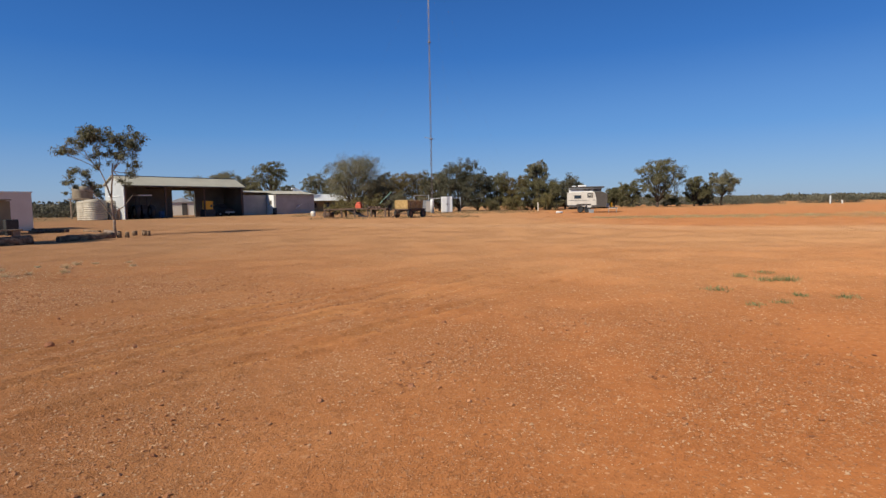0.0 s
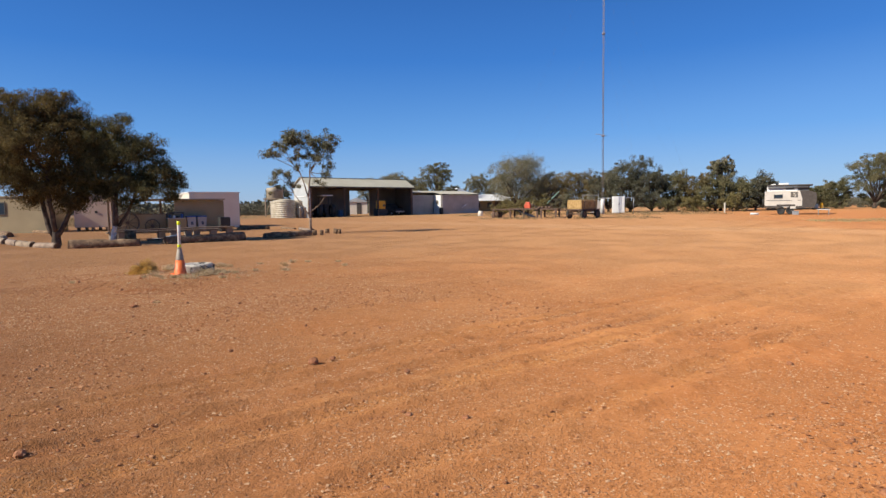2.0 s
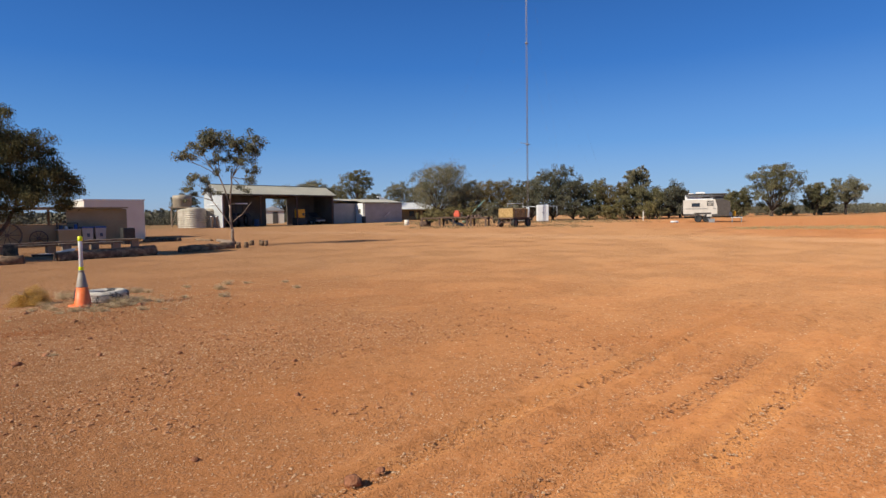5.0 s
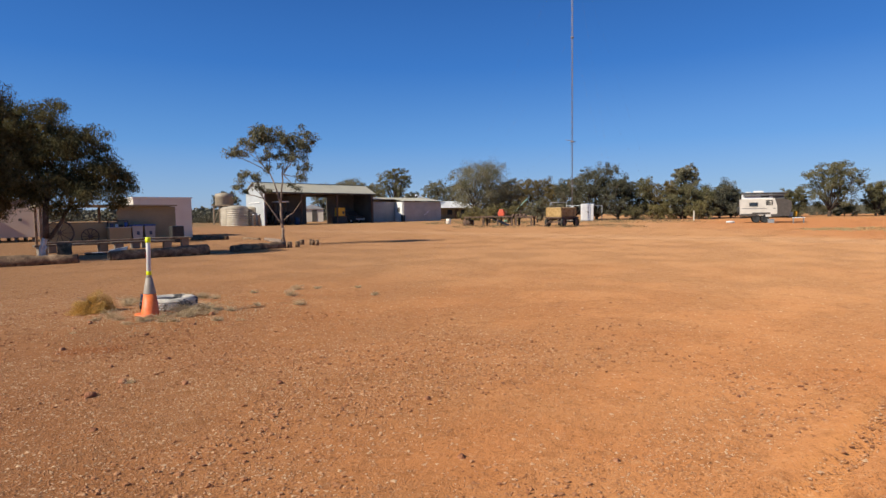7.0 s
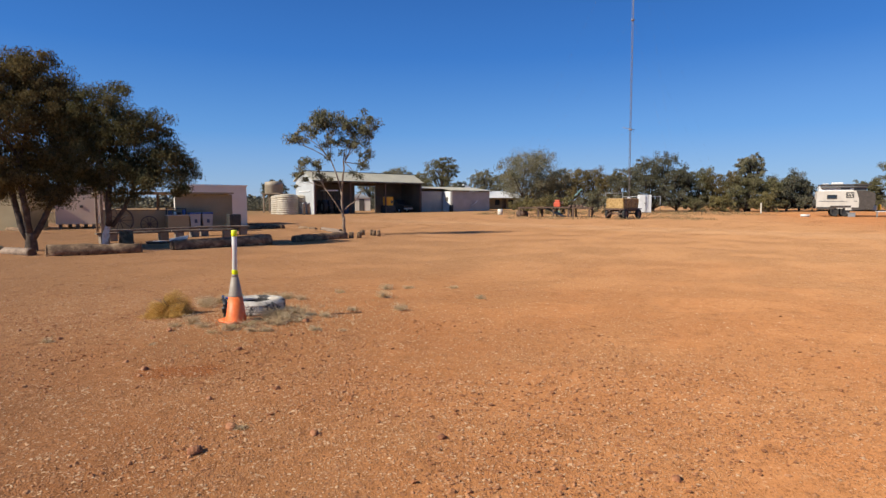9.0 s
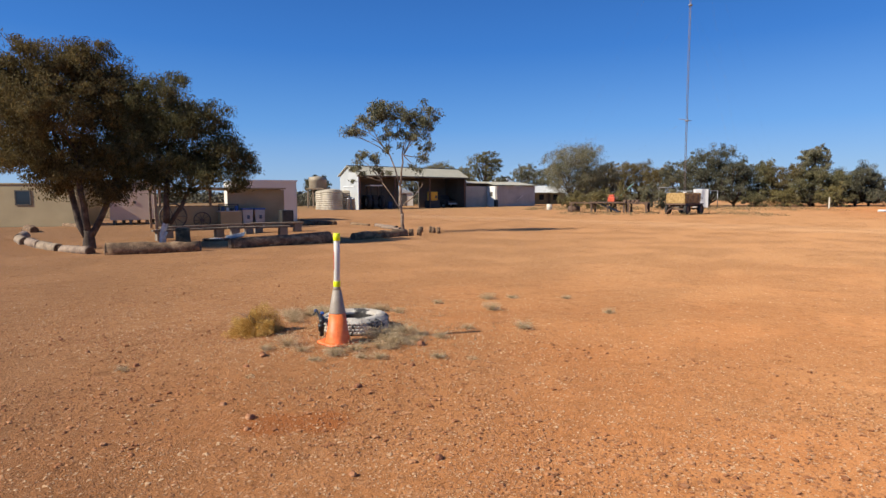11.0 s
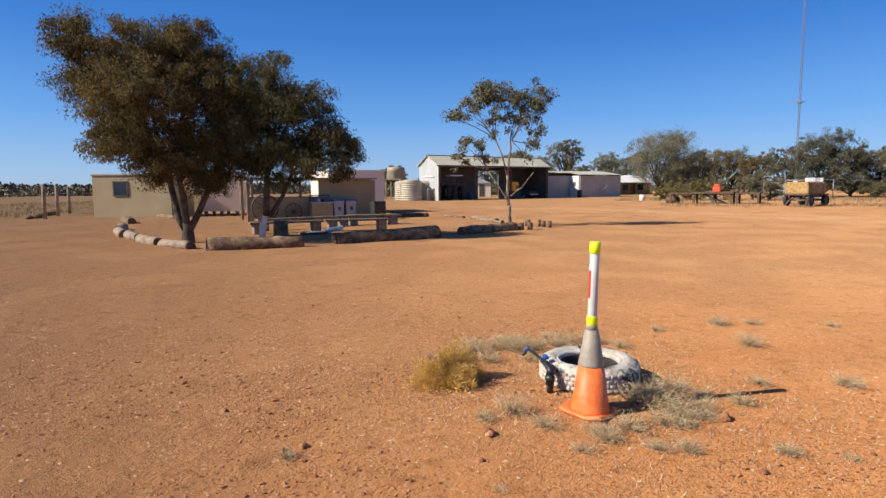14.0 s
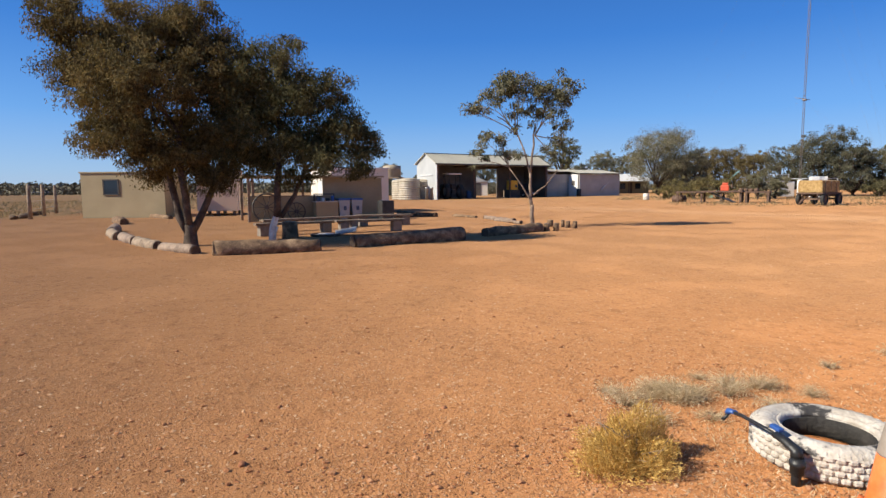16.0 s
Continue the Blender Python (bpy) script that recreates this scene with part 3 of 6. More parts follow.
def scatter_clods():
    """Small dark clods of earth, gathered in patches."""
    n = 60000
    s = rng.random(n)
    x = 1 - 14 * s + rng.normal(size=n) * 2.6
    y = 4.4 + 7.6 * s + rng.normal(size=n) * 2.0
    # crumbled edges of the wheel tracks
    e = 7000
    along, lane = rng.uniform(-3.2, 7.5, e), rng.choice([-5.97, -5.97, -6.5, -7.35, -4.9], e)
    across = lane + rng.choice([-0.2, 0.2], e) + rng.normal(size=e) * 0.07
    ex, ey = across * 0.809 + along * 0.588, across * -0.588 + along * 0.809
    broken = np.array([noise.noise((a * 0.9, b * 0.9, 11.5)) for a, b in zip(ex, ey)]) + 0.3 * rng.random(e) > 0.12
    keep = np.array([noise.noise((a * 0.55, b * 0.55, 7.5)) + 0.5 * noise.noise((a * 1.7, b * 1.7, 2.5)) for a, b in zip(x, y)]) + 0.25 * rng.random(n) > 0.16
    x, y = np.concatenate([x[keep], ex[broken]]), np.concatenate([y[keep], ey[broken]])
    bm = bmesh.new()
    bmesh.ops.create_icosphere(bm, subdivisions=1, radius=1)
    base = np.array([v.co for v in bm.verts])
    tri = np.array([[v.index for v in f.verts] for f in bm.faces])
    bm.free()
    n, k = len(x), len(base)
    size = 0.0035 + 0.006 * rng.random(n) ** 2 + 0.013 * rng.random(n) ** 8
    v = base[None] * (0.55 + 0.8 * rng.random((n, k, 1))) * size[:, None, None] * np.array([1.2, 0.95, 0.6])
    z = np.array([gz(p, q) + 0.012 * noise.noise((p * 1.7, q * 1.7, 0)) + 0.03 * noise.noise((p * 0.35, q * 0.35, 3)) * min(1, abs(p + 10.7) / 3) for p, q in zip(x, y)])
    v = v + np.stack([x, y, z + size * 0.35], 1)[:, None]
    data = bpy.data.meshes.new("clods")
    data.from_pydata(v.reshape(-1, 3).tolist(), [], (tri[None] + k * np.arange(n)[:, None, None]).reshape(-1, 3).tolist())
    data.materials.append(CLOD)
    tagged(new("clods", data), "small rust-brown clods of dry earth", "clods", kind="stuff")


scatter_clods()

# far hills and the low scrub along the horizon
def build_hills():
    bm = bmesh.new()
    last = None
    for k in range(121):
        a = radians(-75 + 150 * k / 120)
        x, y = -10 + 2600 * math.sin(a), 2600 * math.cos(a)
        h = 12 + 26 * max(0, noise.noise((k * 0.09, 0, 4))) + 6 * noise.noise((k * 0.4, 1, 4))
        row = [bm.verts.new((x, y, -2)), bm.verts.new((x * 1.04, y * 1.04, max(h, 6)))]
        if last:
            bm.faces.new((last[0], row[0], row[1], last[1])).smooth = True
        last = row
    tagged(part("backdrop", bm, HILL), "low hazy hills on the far horizon", "hills", kind="structure")


build_hills()


def scrub_belt(seed, spots, label, fine=1.0):
    """Many low bushes, too far to tell apart. spots: (x, y, radius, height)."""
    r = np.random.default_rng(seed)
    pts, ways, ln, wd = [], [], [], []
    for x, y, ra, h in spots:
        m = int((24 + 16 * r.random()) * fine * fine)
        d = unit(r.normal(size=(m, 3)))
        d[:, 2] = np.abs(d[:, 2])
        pts.append(np.array([x, y, gz(x, y)]) + d * np.array([ra, ra, h * 0.85]) * (0.5 + 0.5 * r.random((m, 1))))
        ways.append(unit(d + r.normal(size=(m, 3)) * 0.8))
        ln.append(h * (0.25 + 0.35 * r.random(m)) / fine)
        wd.append(h * (0.25 + 0.35 * r.random(m)) / fine)
    ob = blades("scrub", SCRUB, None, np.concatenate(pts), np.concatenate(ways), np.concatenate(ln), np.concatenate(wd), r)
    tagged(ob, label, "scrub", kind="stuff")


belt = []
for k in range(2500):
    a = radians(rng.uniform(-70, 46))
    d = rng.uniform(200, 430) if a < radians(5) else rng.uniform(240, 520)
    x, y = d * math.sin(a), d * math.cos(a)
    belt.append((x, y, rng.uniform(2.4, 5.2) * d / 260, rng.uniform(1.3, 2.9) * (0.7 + d / 600) * (1.5 if a < radians(-18) else 1.0)))
scrub_belt(31, belt, "belt of low grey-green scrub on the horizon", 2.0)
near_belt = [(rng.uniform(18, 75), rng.uniform(105, 190), rng.uniform(1.2, 2.6), rng.uniform(0.9, 2.2)) for k in range(110)]
near_belt += [(rng.uniform(-75, -48), rng.uniform(92, 150), rng.uniform(1.5, 3), rng.uniform(1.3, 2.7)) for k in range(150)]
scrub_belt(32, near_belt, "low olive scrub beyond the yard", 5.0)


# ---- buildings ----
def turn_of(a, b):
    return math.degrees(math.atan2(b[1] - a[1], b[0] - a[0]))


def wall(name, size, at, mat, parent, turn=(0, 0, 0), label="", bevel=0.0):
    return part(name, box(size, at, turn, bevel), mat, parent, label)


def window(parent, w, h, at, turn=0, name="window"):
    """A framed window in the front of a wall, with its own pane. at: middle of its foot."""
    fr = box((w, 0.05, 0.06), at, (0, 0, turn))
    box((w, 0.05, 0.06), (at[0], at[1], at[2] + h - 0.06), (0, 0, turn), bm=fr)
    c, s = math.cos(radians(turn)), math.sin(radians(turn))
    for k in (-1, 1):
        box((0.06, 0.05, h), (at[0] + k * c * (w / 2 - 0.03), at[1] + k * s * (w / 2 - 0.03), at[2]), (0, 0, turn), bm=fr)
    ob = part(name, fr, TRIM, parent)
    part("pane", box((w - 0.12, 0.02, h - 0.12), (at[0], at[1], at[2] + 0.06), (0, 0, turn)), GLASS, ob)
    return ob


SHED_A, SHED_B = (-39.4, 68.6), (-30.2, 82.6)
SHED_LONG = math.hypot(SHED_B[0] - SHED_A[0], SHED_B[1] - SHED_A[1])
SHED_TURN = turn_of(SHED_A, SHED_B)


def build_shed():
    z = gz(*SHED_A)
    L, D, H, R = SHED_LONG, 4.5, 4.1, 5.25
    shed = thing("machinery_shed", *SHED_A, z, SHED_TURN, "open-fronted white iron machinery shed with cream roof", "shed")
    gable = [(0, 0), (D, 0), (D, H), (D / 2, R), (0, H)]
    for name, x0, mat in (("gable_wall", 0, ZINC_WHITE), ("gable_wall", L - 0.12, ZINC_SHADED)):
        bm = prism(gable, x0, x0 + 0.12)
        bmesh.ops.transform(bm, matrix=Matrix(((0, 1, 0, 0), (1, 0, 0, 0), (0, 0, 1, 0), (0, 0, 0, 1))), verts=bm.verts)
        bmesh.ops.recalc_face_normals(bm, faces=bm.faces)
        part(name, bm, mat, shed)
    # back walls and far gable hold the shed's inner shade in their colour
    wall("back_wall", (8.5, 0.12, H), (4.37, D - 0.06, 0), ZINC_SHADED, shed)
    wall("back_wall", (L - 12.1, 0.12, H), (11.95 + (L - 12.1) / 2, D - 0.06, 0), ZINC_SHADED, shed)
    wall("lintel", (3.33, 0.12, 0.4), (10.285, D - 0.06, H - 0.4), ZINC_SHADED, shed)
    slope, run = math.degrees(math.atan2(R - H, D / 2)), math.hypot(R - H, D / 2) + 0.25
    for name, s in (("roof", 1), ("roof", -1)):
        y = D / 2 - s * (D / 4 + 0.09)
        part(name, box((L + 0.5, run, 0.05), (L / 2, y, (H + R) / 2 + 0.02), (s * slope, 0, 0)), ROOF_CREAM, shed)
    wall("ridge_cap", (L + 0.52, 0.36, 0.07), (L / 2, D / 2, R + 0.05), TRIM, shed)
    wall("gutter", (L + 0.5, 0.13, 0.16), (L / 2, -0.24, H - 0.17), TRIM, shed, bevel=0.02)
    for x in (0.25, 5.2, 10.6, L - 0.3):
        wall("post", (0.14, 0.14, H - 0.05), (x, 0.02, 0), STEEL, shed)
    for x in (5.2, 10.6):
        wall("rafter", (0.12, D - 0.3, 0.22), (x, D / 2, H - 0.3), STEEL, shed)
    # sliding door track and a flashing on the sunlit gable end
    wall("door_track", (0.08, 2.6, 0.1), (-0.06, 2.2, 2.75), WHITE_PAINT, shed)
    wall("corner_flashing", (0.1, 0.12, H), (-0.03, -0.08, 0), WHITE_PAINT, shed)
    part("floor_slab", box((L - 0.4, D - 0.4, 0.06), (L / 2, D / 2, -0.03)), EARTH, shed)

    # the low annexe beside it
    L2, D2, H2 = 13.2, 7.0, 3.05
    a = thing("store_shed", SHED_B[0], SHED_B[1], gz(*SHED_B), turn_of(SHED_B, (-22.6, 93.4)), "low grey iron store shed with a pale roof", "shed")
    wall("recessed_wall", (5.2, 0.12, H2 - 0.1), (2.6, 1.9, 0), ZINC_GREY, a)
    wall("front_wall", (7.55, 0.12, H2 - 0.1), (9.25, -0.02, 0), ZINC_GREY, a)
    side = wall("side_wall", (0.12, 1.8, H2 - 0.1), (5.39, 1.0, 0), WHITE_PAINT, a, label="white painted end panel")
    part("hatch", box((0.06, 0.5, 0.6), (5.3, 0.9, 1.5)), TRIM, side)
    wall("end_wall", (0.12, D2, H2), (12.99, D2 / 2, 0), ZINC_GREY, a)
    wall("back_wall", (L2 - 0.2, 0.12, H2), (L2 / 2, D2 - 0.06, 0), ZINC_GREY, a)
    part("roof", box((L2 - 5.2, 4.0, 0.05), (5.2 + (L2 - 5.2) / 2, 1.6, H2 + 0.28), (8.5, 0, 0)), ROOF_CREAM, a)
    part("roof", box((5.2, 2.1, 0.05), (2.6, 2.55, H2 + 0.42), (8.5, 0, 0)), ROOF_CREAM, a)
    part("roof", box((L2, 3.7, 0.05), (L2 / 2, 5.35, H2 + 0.28), (-8.5, 0, 0)), ROOF_CREAM, a)
    wall("gutter", (L2 - 5.2, 0.1, 0.1), (5.2 + (L2 - 5.2) / 2, -0.4, H2 - 0.06), TRIM, a)
    part("leaning_bar", tube([(9.2, -0.35, 0.9), (10.4, -0.12, 1.55)], 0.05), WHITE_PAINT, a)
    drum = thing("steel_drum", *(a.matrix_basis @ Vector((4.9, -0.6, 0))), 0, "dark steel drum against a shed", "drum")
    part("barrel", lathe([(0.29, 0), (0.3, 0.02), (0.3, 0.3), (0.31, 0.32), (0.3, 0.34), (0.3, 0.62), (0.31, 0.64), (0.3, 0.66), (0.3, 1.0), (0.28, 1.02)]), DARK_METAL, drum, smooth=True)
    return shed


shed = build_shed()


def in_shed(x, y, z=0.0):
    return tuple(shed.matrix_basis @ Vector((x, y, z)))


def wheel(parent, at, r, w, along=0.0, rim=DARK_METAL, name="wheel"):
    """A tyre on a dished rim, its axle across the way of travel."""
    tyre = lathe([(r * 0.58, -w / 2), (r * 0.9, -w / 2), (r, -w * 0.32), (r, w * 0.32), (r * 0.9, w / 2), (r * 0.58, w / 2)], 22, closed=True)
    hub = lathe([(r * 0.6, -w * 0.3), (r * 0.3, -w * 0.12), (r * 0.28, w * 0.12), (r * 0.6, w * 0.3)], 18)
    m = pose(*at, 90, 0, along)
    for bm in (tyre, hub):
        bmesh.ops.transform(bm, matrix=m, verts=bm.verts)
        bmesh.ops.recalc_face_normals(bm, faces=bm.faces)
    ob = part(name, tyre, RUBBER, parent)
    part("rim", hub, rim, ob)
    return ob


def build_tractor():
    x, y, z = in_shed(3.0, 1.9, 0.03)
    t = thing("tractor", x, y, z, SHED_TURN + 80, "old dark tractor with a cab parked in a shed", "tractor")
    t.scale = (1.2, 1.2, 1.15)
    part("bonnet", box((1.7, 0.7, 0.65), (1.0, 0, 0.85), bevel=0.06), MACHINE_BLUE, t)
    part("chassis", box((2.9, 0.45, 0.35), (0.3, 0, 0.55), bevel=0.03), DARK_METAL, t)
    for p in ((-0.1, 0.55), (-0.1, -0.55), (-1.2, 0.55), (-1.2, -0.55)):
        part("cab_post", box((0.08, 0.08, 1.25), (p[0], p[1], 1.2)), DARK_METAL, t)
    part("cab_roof", box((1.5, 1.35, 0.12), (-0.65, 0, 2.45), bevel=0.04), WHITE_PAINT, t)
    part("seat", box((0.45, 0.5, 0.5), (-0.8, 0, 1.0), bevel=0.06), RUBBER, t)
    part("exhaust", tube([(1.0, 0.25, 1.45), (1.0, 0.25, 2.3)], 0.04), STEEL, t)
    for s in (-1, 1):
        wheel(t, (-0.8, s * 0.75, 0.75), 0.75, 0.42, 0, GALV)
        wheel(t, (1.5, s * 0.62, 0.42), 0.42, 0.25, 0, GALV)
    g = thing("generator", *in_shed(11.35, 0.5, 0.03), SHED_TURN, "yellow generator set on a steel skid", "generator")
    part("skid", box((1.7, 1.0, 1.0), (0, 0, 0), bevel=0.02), DARK_METAL, g)
    part("canopy", box((1.05, 0.95, 1.15), (0, 0, 1.0), bevel=0.06), YELLOW_PAINT, g)
    part("louvre", box((0.3, 0.03, 0.35), (0.25, -0.49, 1.3)), TRIM, g)
    u = thing("utility_vehicle", *in_shed(14.4, 2.7, 0.03), SHED_TURN - 80, "dark utility vehicle parked in shade", "vehicle")
    part("body", prism([(-2.3, 0.45), (2.1, 0.45), (2.2, 0.95), (1.1, 1.1), (0.6, 1.72), (-0.6, 1.75), (-0.75, 1.0), (-2.3, 1.0)], -0.85, 0.85), DARK_METAL, u)
    part("windscreen", box((0.03, 1.4, 0.66), (0.93, 0, 1.1), (0, -38, 0)), GLASS, u)
    part("bumper", box((0.15, 1.7, 0.2), (2.25, 0, 0.45), bevel=0.03), GALV, u)
    for px in (-1.4, 1.3):
        for s in (-1, 1):
            wheel(u, (px, s * 0.78, 0.38), 0.38, 0.22, 0, GALV)
    for px, pz, k in ((5.0, 0, 0), (5.4, 0, 1)):
        d = thing("oil_drum", *in_shed(px, 0.9 + 0.5 * k, 0.03), 0, "blue steel drum standing in a shed", "drum", "drums in the shed")
        part("barrel", lathe([(0.28, 0), (0.29, 0.02), (0.29, 0.3), (0.3, 0.32), (0.29, 0.34), (0.29, 0.88), (0.27, 0.9)]), MACHINE_BLUE, d, smooth=True)
    w = thing("work_bench", *in_shed(12.4, 3.8, 0.03), SHED_TURN, "timber work bench with boxes at the back of a shed", "bench")
    part("top", box((1.2, 0.8, 0.07), (1.0, 0, 0.85)), TIMBER, w)
    for sx in (0.5, 1.5):
        part("leg", box((0.1, 0.7, 0.85), (sx, 0, 0)), TIMBER, w)
    # the pale hut seen through the open rear bay
    h = thing("site_hut", -44.6, 94.0, gz(-44.6, 94.0), SHED_TURN - 30, "small pale hut behind a machinery shed", "hut")
    part("wall", box((3.6, 2.6, 2.1), (0, 0, 0)), OFF_WHITE, h)
    part("roof", prism([(-2.0, 2.1), (2.0, 2.1), (0, 2.85)], -1.5, 1.5), ZINC_WHITE, h)
    part("door", box((0.8, 0.05, 1.9), (0.4, -1.32, 0)), TRIM, h)


build_tractor()


def corrugated(r, h, rings, sides=40):
    prof = [(r - 0.03, 0)]
    for k in range(rings * 4 + 1):
        prof.append((r + 0.06 * math.sin(k * math.pi / 2), h * k / (rings * 4)))
    prof.append((r * 0.6, h + r * 0.12))
    prof.append((0.05, h + r * 0.16))
    return lathe(prof, sides)


TANKS = ((-44.3, 69.4, 1.2, 2.2, 9), (-42.7, 68.2, 1.25, 2.3, 9), (-41.9, 70.6, 1.2, 2.2, 9))


def build_tanks():
    for x, y, r, h, n in TANKS:
        t = thing("rainwater_tank", x, y, gz(x, y), 0, "corrugated iron rainwater tank on the ground", "water tank", "ground tanks")
        part("shell", corrugated(r, h, n), TANK_IRON, t)
        part("outlet_pipe", tube([(r, -0.4, 0.2), (r + 0.25, -0.4, 0.2), (r + 0.25, -0.4, 0.02)], 0.04), GALV, t)
    x, y = -50.6, 78.2
    t = thing("raised_tank", x, y, gz(x, y), 12, "brown iron tank on a raised stand", "water tank")
    part("shell", lathe([(1.2, 2.75), (1.24, 2.8), (1.2, 3.2), (1.24, 3.25), (1.2, 3.7), (1.24, 3.75), (1.2, 4.3), (0.1, 4.45)], 30), TANK_RUST, t)
    part("deck", box((2.7, 2.7, 0.16), (0, 0, 2.59)), TIMBER, t)
    for sx in (-1.1, 1.1):
        for sy in (-1.1, 1.1):
            part("leg", box((0.16, 0.16, 2.6), (sx, sy, 0)), TIMBER, t)
        part("brace", tube([(sx, -1.1, 0.2), (sx, 1.1, 2.4)], 0.05), TIMBER, t)
    # two short pump posts by the shed corner
    for k, (x, y) in enumerate(((-39.9, 67.1), (-39.5, 67.5))):
        p = thing("pipe_stand", x, y, gz(x, y), 0, "short grey pipe stand beside a shed corner", "pipe", "pipe stands")
        part("pipe", lathe([(0.17, 0), (0.17, 1.25), (0.2, 1.27), (0.2, 1.38), (0.05, 1.42)], 14), GALV, p)


build_tanks()


def build_house():
    x, y = -26.0, 112.5
    h = thing("homestead", x, y, gz(x, y), 40, "white-roofed homestead with a shaded verandah", "house")
    h.scale = (0.85, 0.85, 0.9)
    # the wall's dark brown stands in for the verandah's shade
    part("wall", box((11, 7, 2.3), (0, 0, 0)), BROWN_PANEL, h)
    bm = bmesh.new()
    lo = [bm.verts.new(p) for p in ((-7.6, -5.4, 2.25), (7.6, -5.4, 2.25), (7.6, 5.4, 2.25), (-7.6, 5.4, 2.25))]
    hi = [bm.verts.new((-3.2, 0, 3.7)), bm.verts.new((3.2, 0, 3.7))]
    bm.faces.new((lo[0], lo[1], hi[1], hi[0]))
    bm.faces.new((lo[2], lo[3], hi[0], hi[1]))
    bm.faces.new((lo[1], lo[2], hi[1]))
    bm.faces.new((lo[3], lo[0], hi[0]))
    bm.faces.new(lo[::-1])
    bmesh.ops.recalc_face_normals(bm, faces=bm.faces)
    part("roof", bm, ROOF_WHITE, h)
    for k in range(5):
        part("verandah_post", box((0.1, 0.1, 2.25), (-7 + 3.5 * k, -5.2, 0)), TIMBER, h)
    for k in (-3.5, -0.4, 3.0):
        window(h, 1.2, 1.1, (k, -3.52, 0.8))
    part("door", box((0.9, 0.05, 2.0), (1.3, -3.53, 0)), TRIM, h)
    s = thing("garden_shed", -14.2, 116.0, gz(-14, 116), 20, "small pale open shed among trees", "shed")
    part("roof", prism([(-2.4, 2.0), (2.4, 2.0), (0, 2.7)], -1.8, 1.8), ROOF_CREAM, s)
    for sx in (-2.1, 2.1):
        for sy in (-1.6, 1.6):
            part("post", box((0.12, 0.12, 2.0), (sx, sy, 0)), TIMBER, s)
    part("back_wall", box((4.2, 0.08, 1.9), (0, 1.6, 0)), ZINC_SHADED, s)
    r = thing("outbuilding", -33.2, 116.5, gz(-33, 116), 40, "white gabled outbuilding behind the sheds", "shed")
    part("wall", box((4.5, 5.0, 3.6), (0, 0, 0)), WHITE_PAINT, r)
    part("roof", prism([(-2.6, 3.6), (2.6, 3.6), (0, 4.75)], -2.7, 2.7), ROOF_WHITE, r)


build_house()

HUT_A, HUT_B = (-42.0, 29.2), (-38.0, 31.1)
PINK_A, PINK_B = (-37.3, 32.6), (-35.6, 33.9)


def build_huts():
    L = math.hypot(HUT_B[0] - HUT_A[0], HUT_B[1] - HUT_A[1])
    h = thing("cabin", *HUT_A, gz(*HUT_A), turn_of(HUT_A, HUT_B), "flat-roofed beige panel cabin with a small window", "cabin")
    part("wall", box((L, 3.0, 2.4), (L / 2, 1.5, 0)), BEIGE, h)
    part("roof", box((L + 0.1, 3.1, 0.07), (L / 2, 1.5, 2.4)), BEIGE, h)
    part("skirting", box((L - 0.04, 0.03, 0.06), (L / 2, -0.015, 0)), BROWN_PANEL, h)
    window(h, 0.85, 0.85, (1.6, -0.02, 1.22))
    L = math.hypot(PINK_B[0] - PINK_A[0], PINK_B[1] - PINK_A[1])
    p = thing("cabin", *PINK_A, gz(*PINK_A), turn_of(PINK_A, PINK_B), "pinkish panel cabin raised on low stumps", "cabin")
    part("wall", box((L, 3.0, 2.25), (L / 2, 1.5, 0.28)), PINKISH, p)
    part("roof", box((L + 0.1, 3.1, 0.06), (L / 2, 1.5, 2.53)), BROWN_PANEL, p)
    for sx in (0.2, L / 2, L - 0.2):
        for sy in (0.2, 2.8):
            part("stump", lathe([(0.11, 0), (0.1, 0.28)], 10, centre=(sx, sy, 0)), TIMBER, p)
    part("vent", box((0.16, 0.03, 0.16), (L - 0.8, -0.015, 1.25)), TRIM, p)
    # the white block behind the camp kitchen
    a, b = (-31.15, 36.65), (-29.0, 39.5)
    L = math.hypot(b[0] - a[0], b[1] - a[1])
    w = thing("amenities_block", *a, gz(*a), turn_of(a, b), "off-white flat-roofed amenities block", "cabin")
    part("wall", box((L, 4.2, 2.6), (L / 2, 2.1, 0)), OFF_WHITE, w)
    part("roof", box((L + 0.12, 4.3, 0.08), (L / 2, 2.1, 2.6)), ROOF_WHITE, w)
    part("door", box((0.04, 0.8, 1.95), (-0.02, 2.0, 0.05)), WHITE_PAINT, w)


build_huts()

KIT_B = (-25.8, 33.3)
KIT_A = (KIT_B[0] - 0.6 * 6.2, KIT_B[1] - 0.8 * 6.2)


